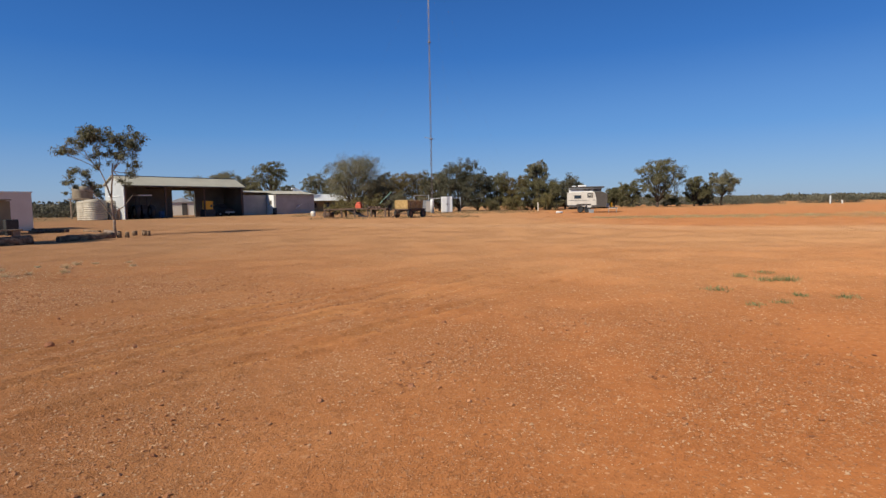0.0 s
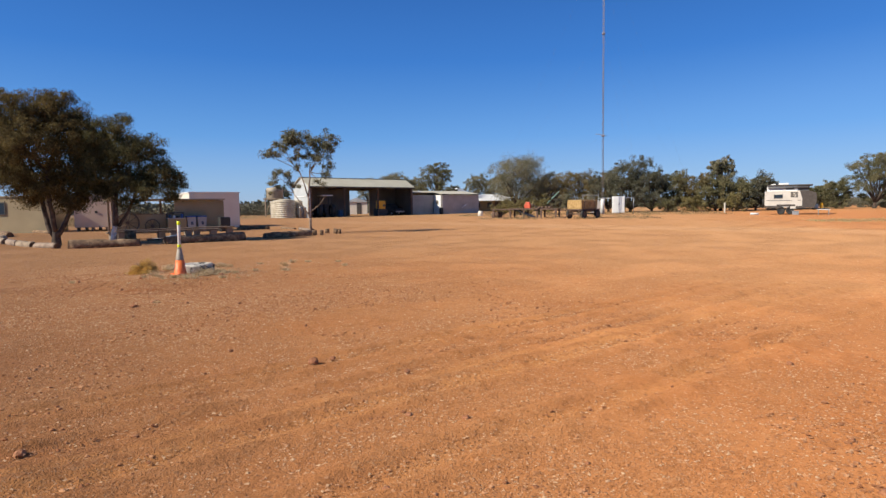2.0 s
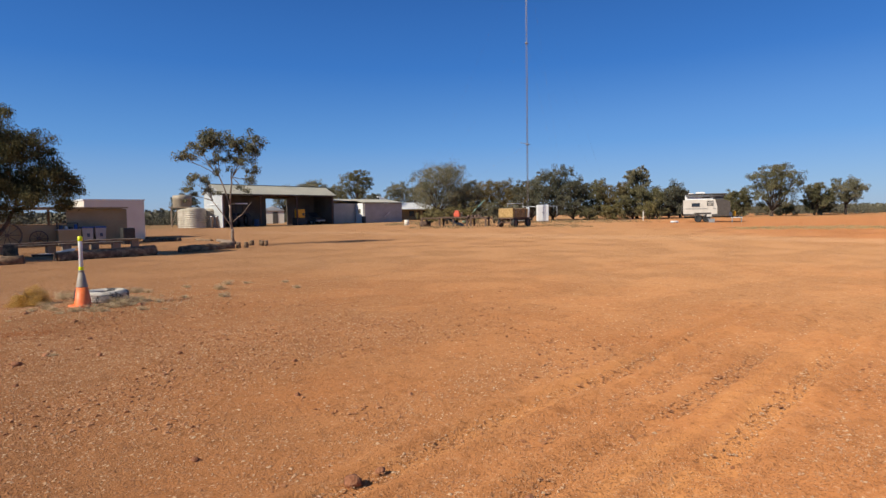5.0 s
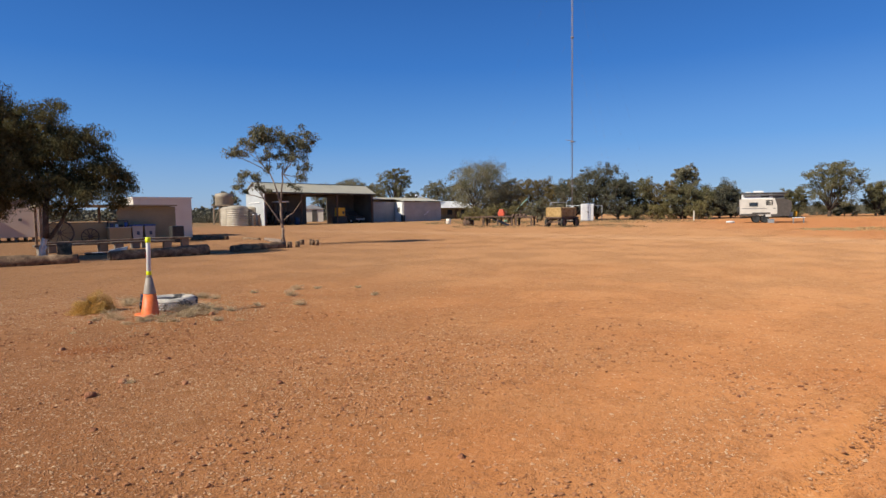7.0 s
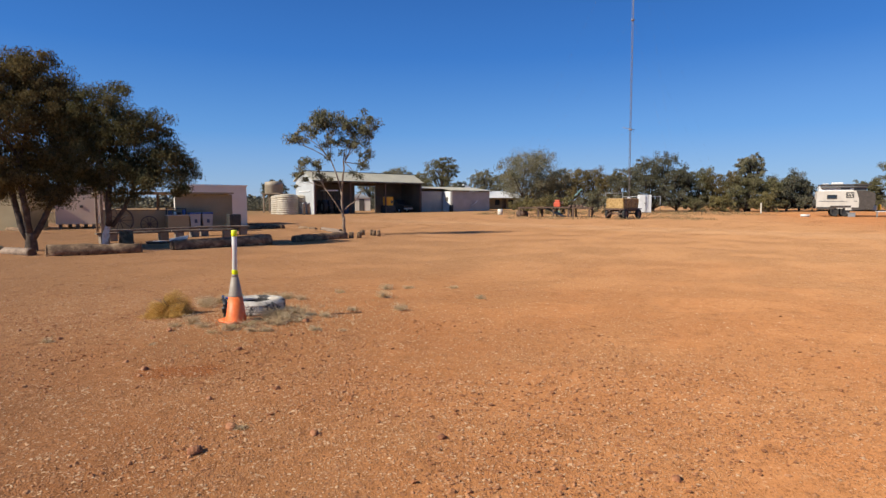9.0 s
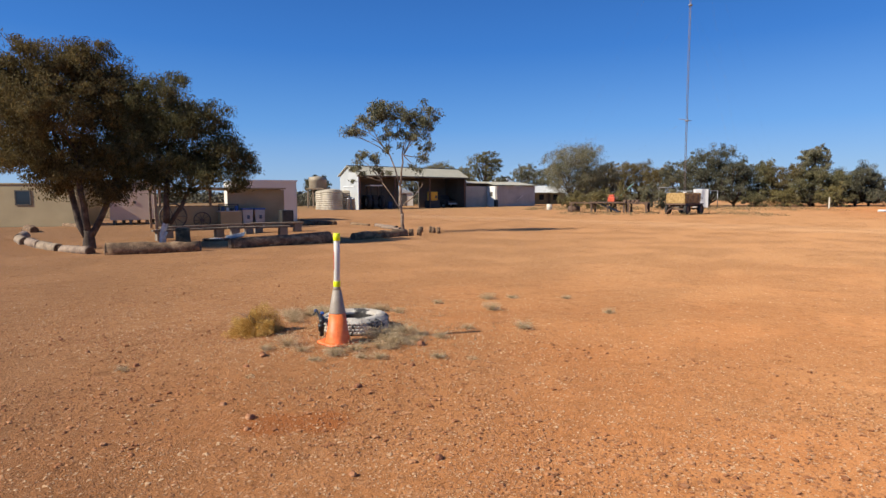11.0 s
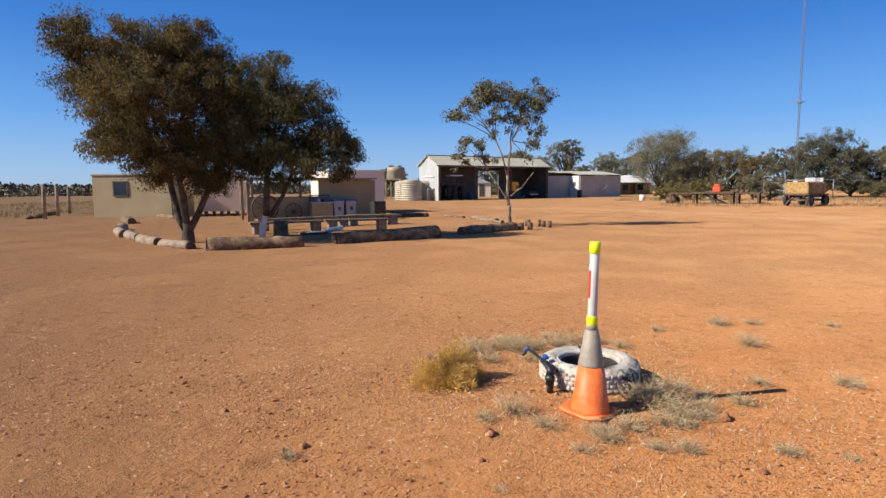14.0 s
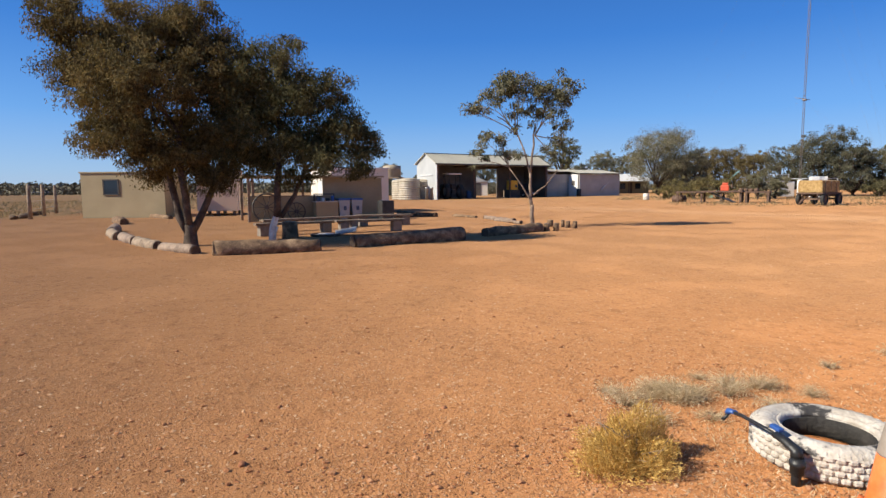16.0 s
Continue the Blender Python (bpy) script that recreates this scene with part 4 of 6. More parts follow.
def build_kitchen():
    z, turn = gz(*KIT_B), turn_of(KIT_A, KIT_B)
    k = thing("camp_kitchen", *KIT_A, z, turn, "open brown camp kitchen shelter with low screen wall", "shelter")
    part("tall_wall", box((3.0, 0.08, 1.98), (5.02, 0.9, 0)), BROWN_PANEL, k)
    part("low_wall", box((3.4, 0.08, 1.12), (1.8, 0.9, 0)), BROWN_PANEL, k)
    part("wall_cap", box((3.4, 0.14, 0.04), (1.8, 0.9, 1.12)), PLANK, k)
    part("end_wall", box((0.08, 1.6, 1.98), (6.48, 1.75, 0)), BROWN_PANEL, k)
    part("roof", box((6.6, 2.5, 0.05), (3.2, 1.75, 2.0), (-1.5, 0, 0)), BROWN_PANEL, k)
    part("fascia", box((6.6, 0.04, 0.08), (3.2, 0.48, 2.0)), BROWN_PANEL, k)
    for x, y in ((0.05, 0.55), (0.3, 0.95), (3.05, 2.7), (0.1, 2.7), (5.9, 2.7)):
        part("post", box((0.11, 0.11, 1.98), (x, y, 0)), TIMBER, k)

    def at(x, y, h=0.0):
        v = k.matrix_basis @ Vector((x, y, 0))
        return v.x, v.y, gz(v.x, v.y) + h

    for x in (4.35, 4.98):
        b = thing("wheelie_bin", *at(x, 0.45), turn, "grey bin with a blue lid beside the kitchen", "bin", "bins")
        part("body", prism([(-0.22, 0.04), (0.22, 0.04), (0.27, 0.92), (-0.27, 0.92)], -0.24, 0.24), BIN_GREY, b)
        part("lid", box((0.58, 0.56, 0.09), (0, 0, 0.92), bevel=0.03), BLUE_FITTING, b)
        part("label_panel", box((0.14, 0.01, 0.2), (0.02, -0.26, 0.45), (-2, 0, 0)), MACHINE_BLUE, b)
        wheel(b, (-0.12, 0.22, 0.09), 0.09, 0.05, 90)
        wheel(b, (0.12, 0.22, 0.09), 0.09, 0.05, 90)
    s = thing("sink_bench", *at(3.5, 0.45), turn, "dark sink bench stacked with utensils", "bench")
    part("cabinet", box((1.05, 0.55, 0.85), (0, 0, 0), bevel=0.01), BROWN_PANEL, s)
    part("benchtop", box((1.15, 0.62, 0.05), (0, 0, 0.85)), GALV, s)
    rack = box((1.0, 0.04, 0.05), (0, 0.22, 1.2))
    for px in (-0.48, 0.48):
        box((0.05, 0.05, 0.32), (px, 0.22, 0.9), bm=rack)
    part("rack", rack, TRIM, s)
    for i, (px, r, h, m) in enumerate(((-0.35, 0.09, 0.2, MACHINE_BLUE), (-0.12, 0.07, 0.15, WHITE_PAINT), (0.1, 0.1, 0.12, DARK_METAL), (0.33, 0.08, 0.24, BLUE_FITTING))):
        pot = thing("pot", *at(3.5 + px, 0.42, 0.9), 0, "small cooking pot on a sink bench", "pot", "pots on the bench")
        part("vessel", lathe([(r * 0.9, 0), (r, 0.02), (r, h), (r * 0.9, h + 0.01), (r * 0.85, h * 0.9)], 14), m, pot)
    b = thing("barbecue_drum", *at(6.05, -0.75), turn, "dark cut drum barbecue on a stand", "barbecue")
    part("drum", box((0.62, 0.6, 0.72), (0, 0, 0.18), bevel=0.05), DARK_METAL, b)
    part("stand", box((0.5, 0.5, 0.18), (0, 0, 0)), DARK_METAL, b)
    # old iron wagon wheels leaning on the low wall
    for x, r in ((0.85, 0.62), (2.2, 0.4)):
        w = thing("wagon_wheel", *at(x, 0.84 - 0.12), turn, "old spoked iron wheel leaning on a low wall", "wheel", "old wheels")
        rim = bmesh.new()
        pts = [(r * math.cos(a), 0, r + 0.04 + r * math.sin(a)) for a in np.linspace(0, 2 * math.pi, 37)]
        tube(pts, 0.04 if r > 0.5 else 0.025, 6, rim, caps=False)
        part("rim", rim, TRIM, w)
        for q in range(10):
            a = q * math.pi / 5
            part("spoke", tube([(0, 0, r + 0.04), (r * math.cos(a), 0, r + 0.04 + r * math.sin(a))], 0.016, 5), TRIM, w)
        hub = lathe([(0.09, -0.08), (0.09, 0.08)], 12)
        bmesh.ops.transform(hub, matrix=pose(0, 0, r + 0.04, 90, 0, 0), verts=hub.verts)
        part("hub", hub, TRIM, w)


build_kitchen()


# ---- logs, stumps and seats of the garden ring ----
def log(a, b, r0, r1, seed, label="weathered grey-brown log lying on red earth", mat=None):
    r = random.Random(seed)
    za, zb = gz(*a) + r0 * 0.5, gz(*b) + r1 * 0.5
    t = thing("log", a[0], a[1], gz(*a), 0, label, "log", "logs round the garden")
    p0, p1 = Vector((0, 0, za - gz(*a))), Vector((b[0] - a[0], b[1] - a[1], zb - gz(*a)))
    bm = bmesh.new()
    n = 12
    pts = [p0.lerp(p1, i / (n - 1)) + Vector((r.uniform(-1, 1), r.uniform(-1, 1), 0)) * 0.02 for i in range(n)]
    tube(pts, [r0 + (r1 - r0) * i / (n - 1) + r.uniform(-0.06, 0.06) * r0 for i in range(n)], 14, bm)
    for v in bm.verts:
        v.co += Vector((0, 0, 1)) * 0.05 * noise.noise(v.co * 3 + Vector((seed, 0, 0))) + Vector((1, 1, 0)) * 0.025 * noise.noise(v.co * 7 + Vector((0, seed, 0)))
    part("trunk", bm, mat or LOG, t)
    d = (p1 - p0).normalized()
    for p, q, rad in ((p0, -d, r0), (p1, d, r1)):
        part("cut_end", tube([p, p + q * 0.012], rad * 0.93, 14), LOG_END, t)
    return t


log((-22.0, 19.0), (-20.15, 20.6), 0.23, 0.19, 1, "thick weathered log edging a garden bed")
log((-19.85, 21.6), (-17.95, 24.4), 0.2, 0.26, 2, "thick dark log in shade edging a garden bed")
log((-17.7, 25.7), (-16.6, 28.0), 0.17, 0.2, 3, "dark log edging a garden bed")
for k, (a, b) in enumerate((((-31.3, 23.3), (-29.9, 22.1)), ((-29.7, 21.95), (-27.9, 20.9)), ((-27.7, 20.9), (-26.1, 20.1)), ((-25.9, 20.0), (-24.3, 19.35)), ((-24.1, 19.3), (-22.6, 19.0)))):
    log(a, b, 0.19 - 0.012 * k, 0.17 - 0.008 * k, 10 + k, "short weathered brown log in a garden edge", TIMBER if k % 2 else PALE_BARK)
for k, (a, b, r) in enumerate((((-36.0, 26.8), (-34.6, 26.1), 0.22), ((-39.2, 31.0), (-36.6, 30.2), 0.14), ((-26.4, 36.0), (-24.0, 35.6), 0.17), ((-25.9, 35.0), (-25.0, 34.9), 0.13), ((-23.2, 36.0), (-21.6, 35.0), 0.09), ((-20.9, 34.4), (-18.9, 32.5), 0.12), ((-20.0, 33.2), (-18.3, 31.5), 0.09))):
    log(a, b, r, r * 0.85, 30 + k, mat=PALE_BARK if k > 4 else None)
for k, (x, y, r, h) in enumerate(((-16.4, 28.2, 0.13, 0.3), (-16.12, 28.4, 0.12, 0.3), (-16.8, 30.3, 0.15, 0.28), (-16.3, 30.2, 0.08, 0.3), (-16.05, 29.9, 0.11, 0.28), (-15.75, 29.7, 0.1, 0.3))):
    r, h = r * 0.8, h * 0.85
    s = thing("stump", x, y, gz(x, y), 30 * k, "short cut stump standing in red earth", "stump", "stumps by the sapling")
    part("trunk", lathe([(r * 1.05, -0.03), (r, h * 0.5), (r * 0.97, h)], 12), LOG, s)
    part("cut_end", lathe([(r * 0.9, h), (r * 0.9, h + 0.01)], 12), PALE_BARK, s)


def seat(a, b, high, wide, label, group):
    L, tn = math.hypot(b[0] - a[0], b[1] - a[1]), turn_of(a, b)
    t = thing("slab_bench", *a, gz(*a), tn, label, "bench", group)
    part("plank", box((L, wide, 0.075), (L / 2, 0, high - 0.075), (0, 0, 0), 0.012), PLANK, t)
    for x in (0.28, L - 0.28):
        part("block", box((0.32, wide * 0.85, high - 0.075), (x, 0, 0), (0, 0, 4), 0.02), CONCRETE, t)
    return t


seat((-25.4, 24.4), (-23.9, 28.2), 0.46, 0.32, "rough plank bench on concrete blocks", "garden benches")
seat((-24.6, 23.2), (-23.2, 25.5), 0.42, 0.34, "rough plank bench on concrete blocks", "garden benches")
seat((-22.9, 25.2), (-21.2, 26.9), 0.44, 0.4, "shaded plank bench on concrete blocks", "garden benches")
seat((-24.1, 28.3), (-22.4, 29.8), 0.45, 0.5, "wide pale slab bench on concrete blocks", "garden benches")
for k, (x, y, r, h) in enumerate(((-23.15, 23.15, 0.24, 0.5),)):
    s = thing("cut_stump", x, y, gz(x, y), 40 * k, "thick dark cut stump used as a seat", "stump", "stump seats")
    part("trunk", lathe([(r * 1.1, -0.03), (r, h * 0.4), (r, h)], 14), LOG, s)
    part("cut_end", lathe([(r * 0.92, h), (r * 0.92, h + 0.012)], 14), TIMBER, s)
fp = thing("fire_pit", -22.6, 24.2, gz(-22.6, 24.2), 0, "low fire pit ring with pale ash", "fire pit")
part("ring", lathe([(0.46, -0.02), (0.5, 0.07), (0.45, 0.08), (0.4, 0.03)], 22, closed=True), STEEL, fp)
part("ash", rough_blob(4, (0.4, 0.4, 0.06)), WHITEWASH, fp)
part("lid", box((0.7, 0.5, 0.03), (0.45, 0.5, 0.12), (14, -10, 30), 0.005), GALV, fp)


# ---- fence at the side of the cabin ----
def build_fence():
    f = thing("fence", -44.1, 27.75, gz(-44, 28), 0, "wire fence on rough timber posts", "fence")
    pts = [(-44.1, 27.75), (-47.0, 30.2), (-50.2, 32.9)]
    for x, y in pts:
        part("post", lathe([(0.11, -0.05), (0.1, 1.0), (0.085, 1.85)], 10, centre=(x + 44.1, y - 27.75, gz(x, y) - gz(-44, 28))), TIMBER, f)
    for h in (0.5, 0.95, 1.4, 1.75):
        part("wire", tube([(x + 44.1, y - 27.75, h) for x, y in pts], 0.008, 4), GALV, f)
    for k in range(6):
        x, y = -44.6 - 0.9 * k + rng.normal() * 0.2, 27.3 + 0.75 * k
        s = thing("stone", x, y, gz(x, y), 50 * k, "dark stone in a row under a fence", "stone", "stones under the fence")
        part("stone_body", rough_blob(40 + k, (0.26, 0.2, 0.16)), LOG_END, s, smooth=True)


build_fence()


# ---- mast, cabinet and yard gear ----
def build_mast():
    x, y = -3.0, 76.9
    m = thing("radio_mast", x, y, gz(x, y), 20, "tall thin lattice radio mast with guy wires", "mast")
    top, w = 46.0, 0.1
    legs = [(w * math.cos(a), w * math.sin(a)) for a in (0.5, 0.5 + 2.0944, 0.5 + 4.1888)]
    for lx, ly in legs:
        part("leg", tube([(lx, ly, 0), (lx, ly, top)], 0.02, 6), MAST_STEEL, m)
    lace = bmesh.new()
    for k in range(int(top / 0.45)):
        z = k * 0.45
        for q in range(3):
            a, b = legs[(q + k) % 3], legs[(q + k + 1) % 3]
            tube([(*a, z), (*b, z + 0.45)], 0.008, 4, lace, caps=False)
    tagged(part("lacing", lace, MAST_STEEL, m), kind="stuff")
    part("insulator", lathe([(0.24, 0), (0.24, 1.7), (0.16, 1.85)], 14), WHITE_PAINT, m)
    for z in (9.6, 22.0, 33.0):
        part("collar", lathe([(0.19, z), (0.21, z + 0.08), (0.19, z + 0.16)], 12), MAST_STEEL, m)
        for q in range(3):
            a = 0.4 + q * 2.0944
            part("guy_wire", tube([(0.2 * math.cos(a), 0.2 * math.sin(a), z), (17 * math.cos(a), 17 * math.sin(a), 0.1)], 0.002, 4), MAST_STEEL, m)
    part("aerial", tube([(-0.9, 0, 9.9), (0.5, 0, 9.7)], 0.03, 5), MAST_STEEL, m)
    c = thing("equipment_cabinet", -1.1, 79.3, gz(-1.1, 79.3), 8, "tall white equipment cabinet with two doors", "cabinet")
    part("body", box((1.45, 0.9, 2.1), (0, 0, 0.05), bevel=0.03), WHITE_PAINT, c)
    for s in (-1, 1):
        d = part("door", box((0.66, 0.03, 1.9), (s * 0.35, -0.46, 0.15), bevel=0.008), WHITE_PAINT, c)
        part("handle", box((0.04, 0.04, 0.16), (s * 0.08, -0.49, 1.05)), TRIM, d)
    part("plinth", box((1.5, 0.95, 0.06), (0, 0, 0)), CONCRETE, c)
    e = thing("switch_cabinet", -3.9, 79.0, gz(-3.9, 79), 4, "grey steel switch cabinet below a mast", "cabinet")
    part("body", box((1.3, 0.7, 1.55), (0, 0, 0.1), bevel=0.02), GALV, e)
    part("door", box((0.6, 0.03, 1.35), (0.3, -0.365, 0.2)), ZINC_GREY, e)
    y2 = thing("steel_gantry", -3.6, 80.6, gz(-3.6, 80), 0, "steel pipe gantry frame beside a mast", "frame")
    for px in (-2.0, 0.0, 4.4):
        part("upright", tube([(px, 0, 0), (px, 0, 2.5 if px < 1 else 2.0)], 0.04, 7), GALV, y2)
    part("rail", tube([(-2.0, 0, 2.4), (0, 0, 2.4)], 0.035, 7), GALV, y2)
    part("rail", tube([(0.0, 0, 1.95), (4.4, 0, 1.95)], 0.045, 7), GALV, y2)
    part("rail", tube([(-2.0, 0, 1.7), (0, 0, 1.7)], 0.045, 7), GALV, y2)
    p = thing("marker_post", 10.9, 76.5, gz(11, 76), 0, "short white marker post", "post")
    part("shaft", box((0.13, 0.13, 1.15), (0, 0, 0), bevel=0.02), OFF_WHITE, p)
    for x, y, h in ((63.7, 100.0, 1.35), (65.7, 100.0, 0.6)):
        p = thing("marker_post", x, y, gz(x, y), 0, "short white marker post on open ground", "post")
        part("shaft", box((0.22, 0.12, h), (0, 0, 0), bevel=0.02), WHITE_PAINT, p)
    d = thing("white_drum", -16.9, 69.0, gz(-17, 69), 0, "white painted drum standing on the yard", "drum")
    part("barrel", lathe([(0.27, 0), (0.28, 0.03), (0.28, 0.3), (0.3, 0.33), (0.28, 0.36), (0.28, 0.6), (0.25, 0.62)]), OFF_WHITE, d)


build_mast()


def build_trailer():
    x, y = -4.35, 56.5
    turn = 58
    t = thing("farm_trailer", x, y, gz(x, y), turn, "old rusty four-wheeled farm trailer", "trailer")
    part("deck", box((2.9, 1.7, 0.1), (0, 0, 0.76)), STEEL, t)
    for s in (-0.5, 0.5):
        part("chassis_rail", box((2.8, 0.1, 0.16), (0, s, 0.6)), STEEL, t)
    for px in (-1.05, 1.05):
        part("axle", box((0.12, 1.6, 0.12), (px, 0, 0.36)), STEEL, t)
        for s in (-1, 1):
            wheel(t, (px, s * 0.78, 0.4), 0.4, 0.22, 0, STEEL)
    part("drawbar", tube([(-1.6, 0, 0.62), (-2.2, 0, 0.4), (-2.8, 0, 0.1)], 0.05, 6), STEEL, t)
    part("drawbar", tube([(-1.2, 0.5, 0.55), (-2.8, 0, 0.1)], 0.04, 6), STEEL, t)
    v = t.matrix_basis @ Vector((-0.15, 0, 0))
    b = thing("hay_bale", v.x, v.y, gz(x, y) + 0.86, turn, "large straw-coloured bale on a trailer", "bale")
    bm = box((2.5, 1.55, 0.82), (0, 0, 0), bevel=0.07)
    bmesh.ops.subdivide_edges(bm, edges=bm.edges[:], cuts=3, use_grid_fill=True)
    for q in bm.verts:
        q.co += 0.05 * Vector((noise.noise(q.co * 2.2), noise.noise(q.co * 2.2 + Vector((5, 0, 0))), 0.6 * noise.noise(q.co * 2 + Vector((0, 9, 0)))))
    part("straw", bm, HAY, b)
    for px in (-0.8, 0, 0.8):
        part("twine", box((0.02, 1.6, 0.85), (px, 0, -0.01)), TIMBER, b)


build_trailer()


def build_platform():
    x, y = -11.9, 61.4
    turn = turn_of((-11.9, 61.4), (-7.2, 60.6))
    t = thing("loading_platform", x, y, gz(x, y), turn, "low rusty steel loading platform on legs", "platform")
    part("deck", box((3.1, 1.8, 0.13), (1.6, 0, 0.82)), STEEL, t)
    part("deck", box((1.9, 1.5, 0.1), (-0.95, 0.05, 0.8)), STEEL, t)
    part("deck", box((1.75, 1.5, 0.12), (4.15, 0.1, 0.78)), STEEL, t)
    for px in (-1.7, 0.15, 1.6, 3.0, 3.4, 4.9):
        for s in (-0.75, 0.75):
            part("leg", box((0.15, 0.15, 0.82 if px < 3.2 else 0.78), (px, s * 0.9, 0)), STEEL, t)
    part("ramp", box((2.1, 1.4, 0.06), (1.6, -0.1, 0.4), (0, 24, 0)), DARK_METAL, t)
    v = t.matrix_basis @ Vector((1.75, 0.2, 0))
    p = thing("water_pump", v.x, v.y, gz(x, y) + 0.94, turn, "faded red pump engine on a platform", "pump")
    part("housing", box((0.62, 0.5, 0.45), (0, 0, 0), bevel=0.07), RED_PAINT, p)
    part("fuel_tank", box((0.45, 0.35, 0.2), (0, 0, 0.45), bevel=0.06), RED_PAINT, p)
    part("muffler", lathe([(0.07, 0), (0.09, 0.05), (0.09, 0.25), (0.05, 0.3)], 10, centre=(0.5, 0, 0.2)), STEEL, p)
    a = thing("auger", -9.7, 77.0, gz(-9.7, 77.0), 8, "pale green auger tube leaning upward behind bushes", "auger")
    part("tube", tube([(-1.0, 0, 0.6), (1.3, 0, 2.9)], 0.06, 10), GREEN_PAINT, a)
    part("motor", box((0.4, 0.3, 0.3), (-1.4, 0, 0), bevel=0.04), GREEN_PAINT, a)
    part("prop", tube([(0.4, 0, 0), (0.4, 0, 1.5)], 0.03, 6), STEEL, a)
    v = t.matrix_basis @ Vector((3.5, 0.4, 0))
    c = thing("machine_part", v.x, v.y, gz(x, y) + 0.9, turn, "row of old rusty machine rollers", "machine part")
    for k in range(4):
        part("roller", lathe([(0.14, 0), (0.16, 0.02), (0.16, 0.2), (0.1, 0.22)], 12, centre=(-0.6 + 0.36 * k, 0, 0)), STEEL, c)
    w = thing("coil_of_wire", -13.6, 62.4, gz(-13.6, 62), 0, "rusty coil of wire on the ground", "wire coil")
    part("coil", lathe([(0.4, 0.02), (0.55, 0.0), (0.6, 0.3), (0.5, 0.55), (0.36, 0.5)], 18, closed=True), STEEL, w)


build_platform()


def build_caravan():
    x, y = 14.6, 64.6
    turn = -14
    c = thing("caravan", x, y, gz(x, y), turn, "dusty white off-road caravan with raised pop-top roof", "caravan")
    side = [(-2.35, 0.7), (-2.4, 0.95), (-2.4, 2.15), (0.9, 2.2), (1.15, 1.5), (1.15, 0.62), (-1.5, 0.7)]
    part("body", prism(side, -1.1, 1.1), CARAVAN_WHITE, c)
    part("nose", prism([(0.92, 2.19), (1.17, 1.5), (1.17, 0.6), (2.3, 0.6), (2.5, 1.25), (2.45, 1.95), (1.75, 2.19)], -1.08, 1.08), CHEQUER, c, "dark sloping nose panel")
    part("sill_panel", box((1.5, 0.03, 0.2), (-1.62, -1.12, 0.62)), CHEQUER, c, "dark chequer-plate sill")
    part("sill_panel", box((0.9, 0.03, 0.22), (1.02, -1.12, 0.56)), CHEQUER, c, "dark chequer-plate sill")
    part("stripe", box((3.2, 0.01, 0.05), (-0.6, -1.112, 1.28)), CANVAS, c)
    c.scale = (0.87, 1.0, 1.03)
    part("tent_wall", box((2.9, 1.95, 0.46), (-0.75, 0, 2.16)), WHITE_PAINT, c)
    part("tent_window", box((0.8, 0.02, 0.26), (0.0, -0.985, 2.3)), CANVAS, c)
    part("tent_end", box((1.0, 1.9, 0.44), (1.25, 0, 2.18)), CANVAS, c)
    part("roof", box((4.3, 2.15, 0.13), (-0.05, 0, 2.62), bevel=0.04), CHEQUER, c)
    part("awning", tube([(-2.1, -1.15, 2.5), (1.8, -1.15, 2.5)], 0.07, 8), CANVAS, c)
    part("air_conditioner", box((1.0, 0.7, 0.18), (-0.6, 0, 2.75), bevel=0.06), WHITE_PAINT, c)
    part("roof_hatch", box((0.5, 0.5, 0.1), (-1.6, 0, 2.75), bevel=0.04), WHITE_PAINT, c)
    window(c, 0.85, 0.36, (-1.1, -1.12, 1.5))
    window(c, 0.65, 0.48, (0.4, -1.12, 1.58))
    door = part("door", box((0.68, 0.03, 1.55), (0.4, -1.115, 0.55), bevel=0.01), CARAVAN_WHITE, c)
    part("handle", box((0.04, 0.03, 0.1), (0.15, -1.14, 1.25)), TRIM, door)
    part("front_window", box((0.04, 1.7, 0.5), (2.26, 0, 1.4), (0, -38, 0)), GLASS, c)
    part("stone_guard", box((0.05, 1.9, 0.6), (2.3, 0, 1.55), (0, -25, 0)), CANVAS, c)
    part("wheel_arch", box((1.75, 0.05, 0.16), (-0.35, -1.13, 0.78), bevel=0.02), CHEQUER, c)
    for px in (-0.8, 0.05):
        for s in (-1, 1):
            wheel(c, (px, s * 1.0, 0.39), 0.39, 0.25, 0, DARK_METAL)
    part("chassis", box((5.6, 0.9, 0.12), (0.5, 0, 0.45)), DARK_METAL, c)
    for s in (-1, 1):
        part("drawbar", tube([(2.1, s * 0.6, 0.5), (3.7, 0, 0.48)], 0.06, 6), DARK_METAL, c)
    part("front_box", box((0.4, 1.5, 0.4), (2.45, 0, 0.55), bevel=0.03), GALV, c)
    part("gas_bottle", lathe([(0.14, 0), (0.15, 0.05), (0.15, 0.4), (0.06, 0.5)], 12, centre=(2.95, -0.3, 0.56)), YELLOW_PAINT, c)
    part("step", box((0.7, 0.4, 0.05), (0.55, -1.45, 0.3)), GALV, c)
    part("step_leg", box((0.6, 0.05, 0.3), (0.55, -1.6, 0)), GALV, c)
    part("spare_wheel", lathe([(0.2, -0.1), (0.36, -0.12), (0.38, 0), (0.36, 0.12), (0.2, 0.1)], 18), RUBBER, c).matrix_basis = pose(-2.52, 0, 1.1, 0, 90, 0)
    t = thing("folding_table", x + 2.3, y - 1.9, gz(x + 2.3, y - 2), turn, "low white folding table by the caravan", "table")
    part("top", box((1.0, 0.6, 0.05), (0, 0, 0.45)), WHITE_PAINT, t)
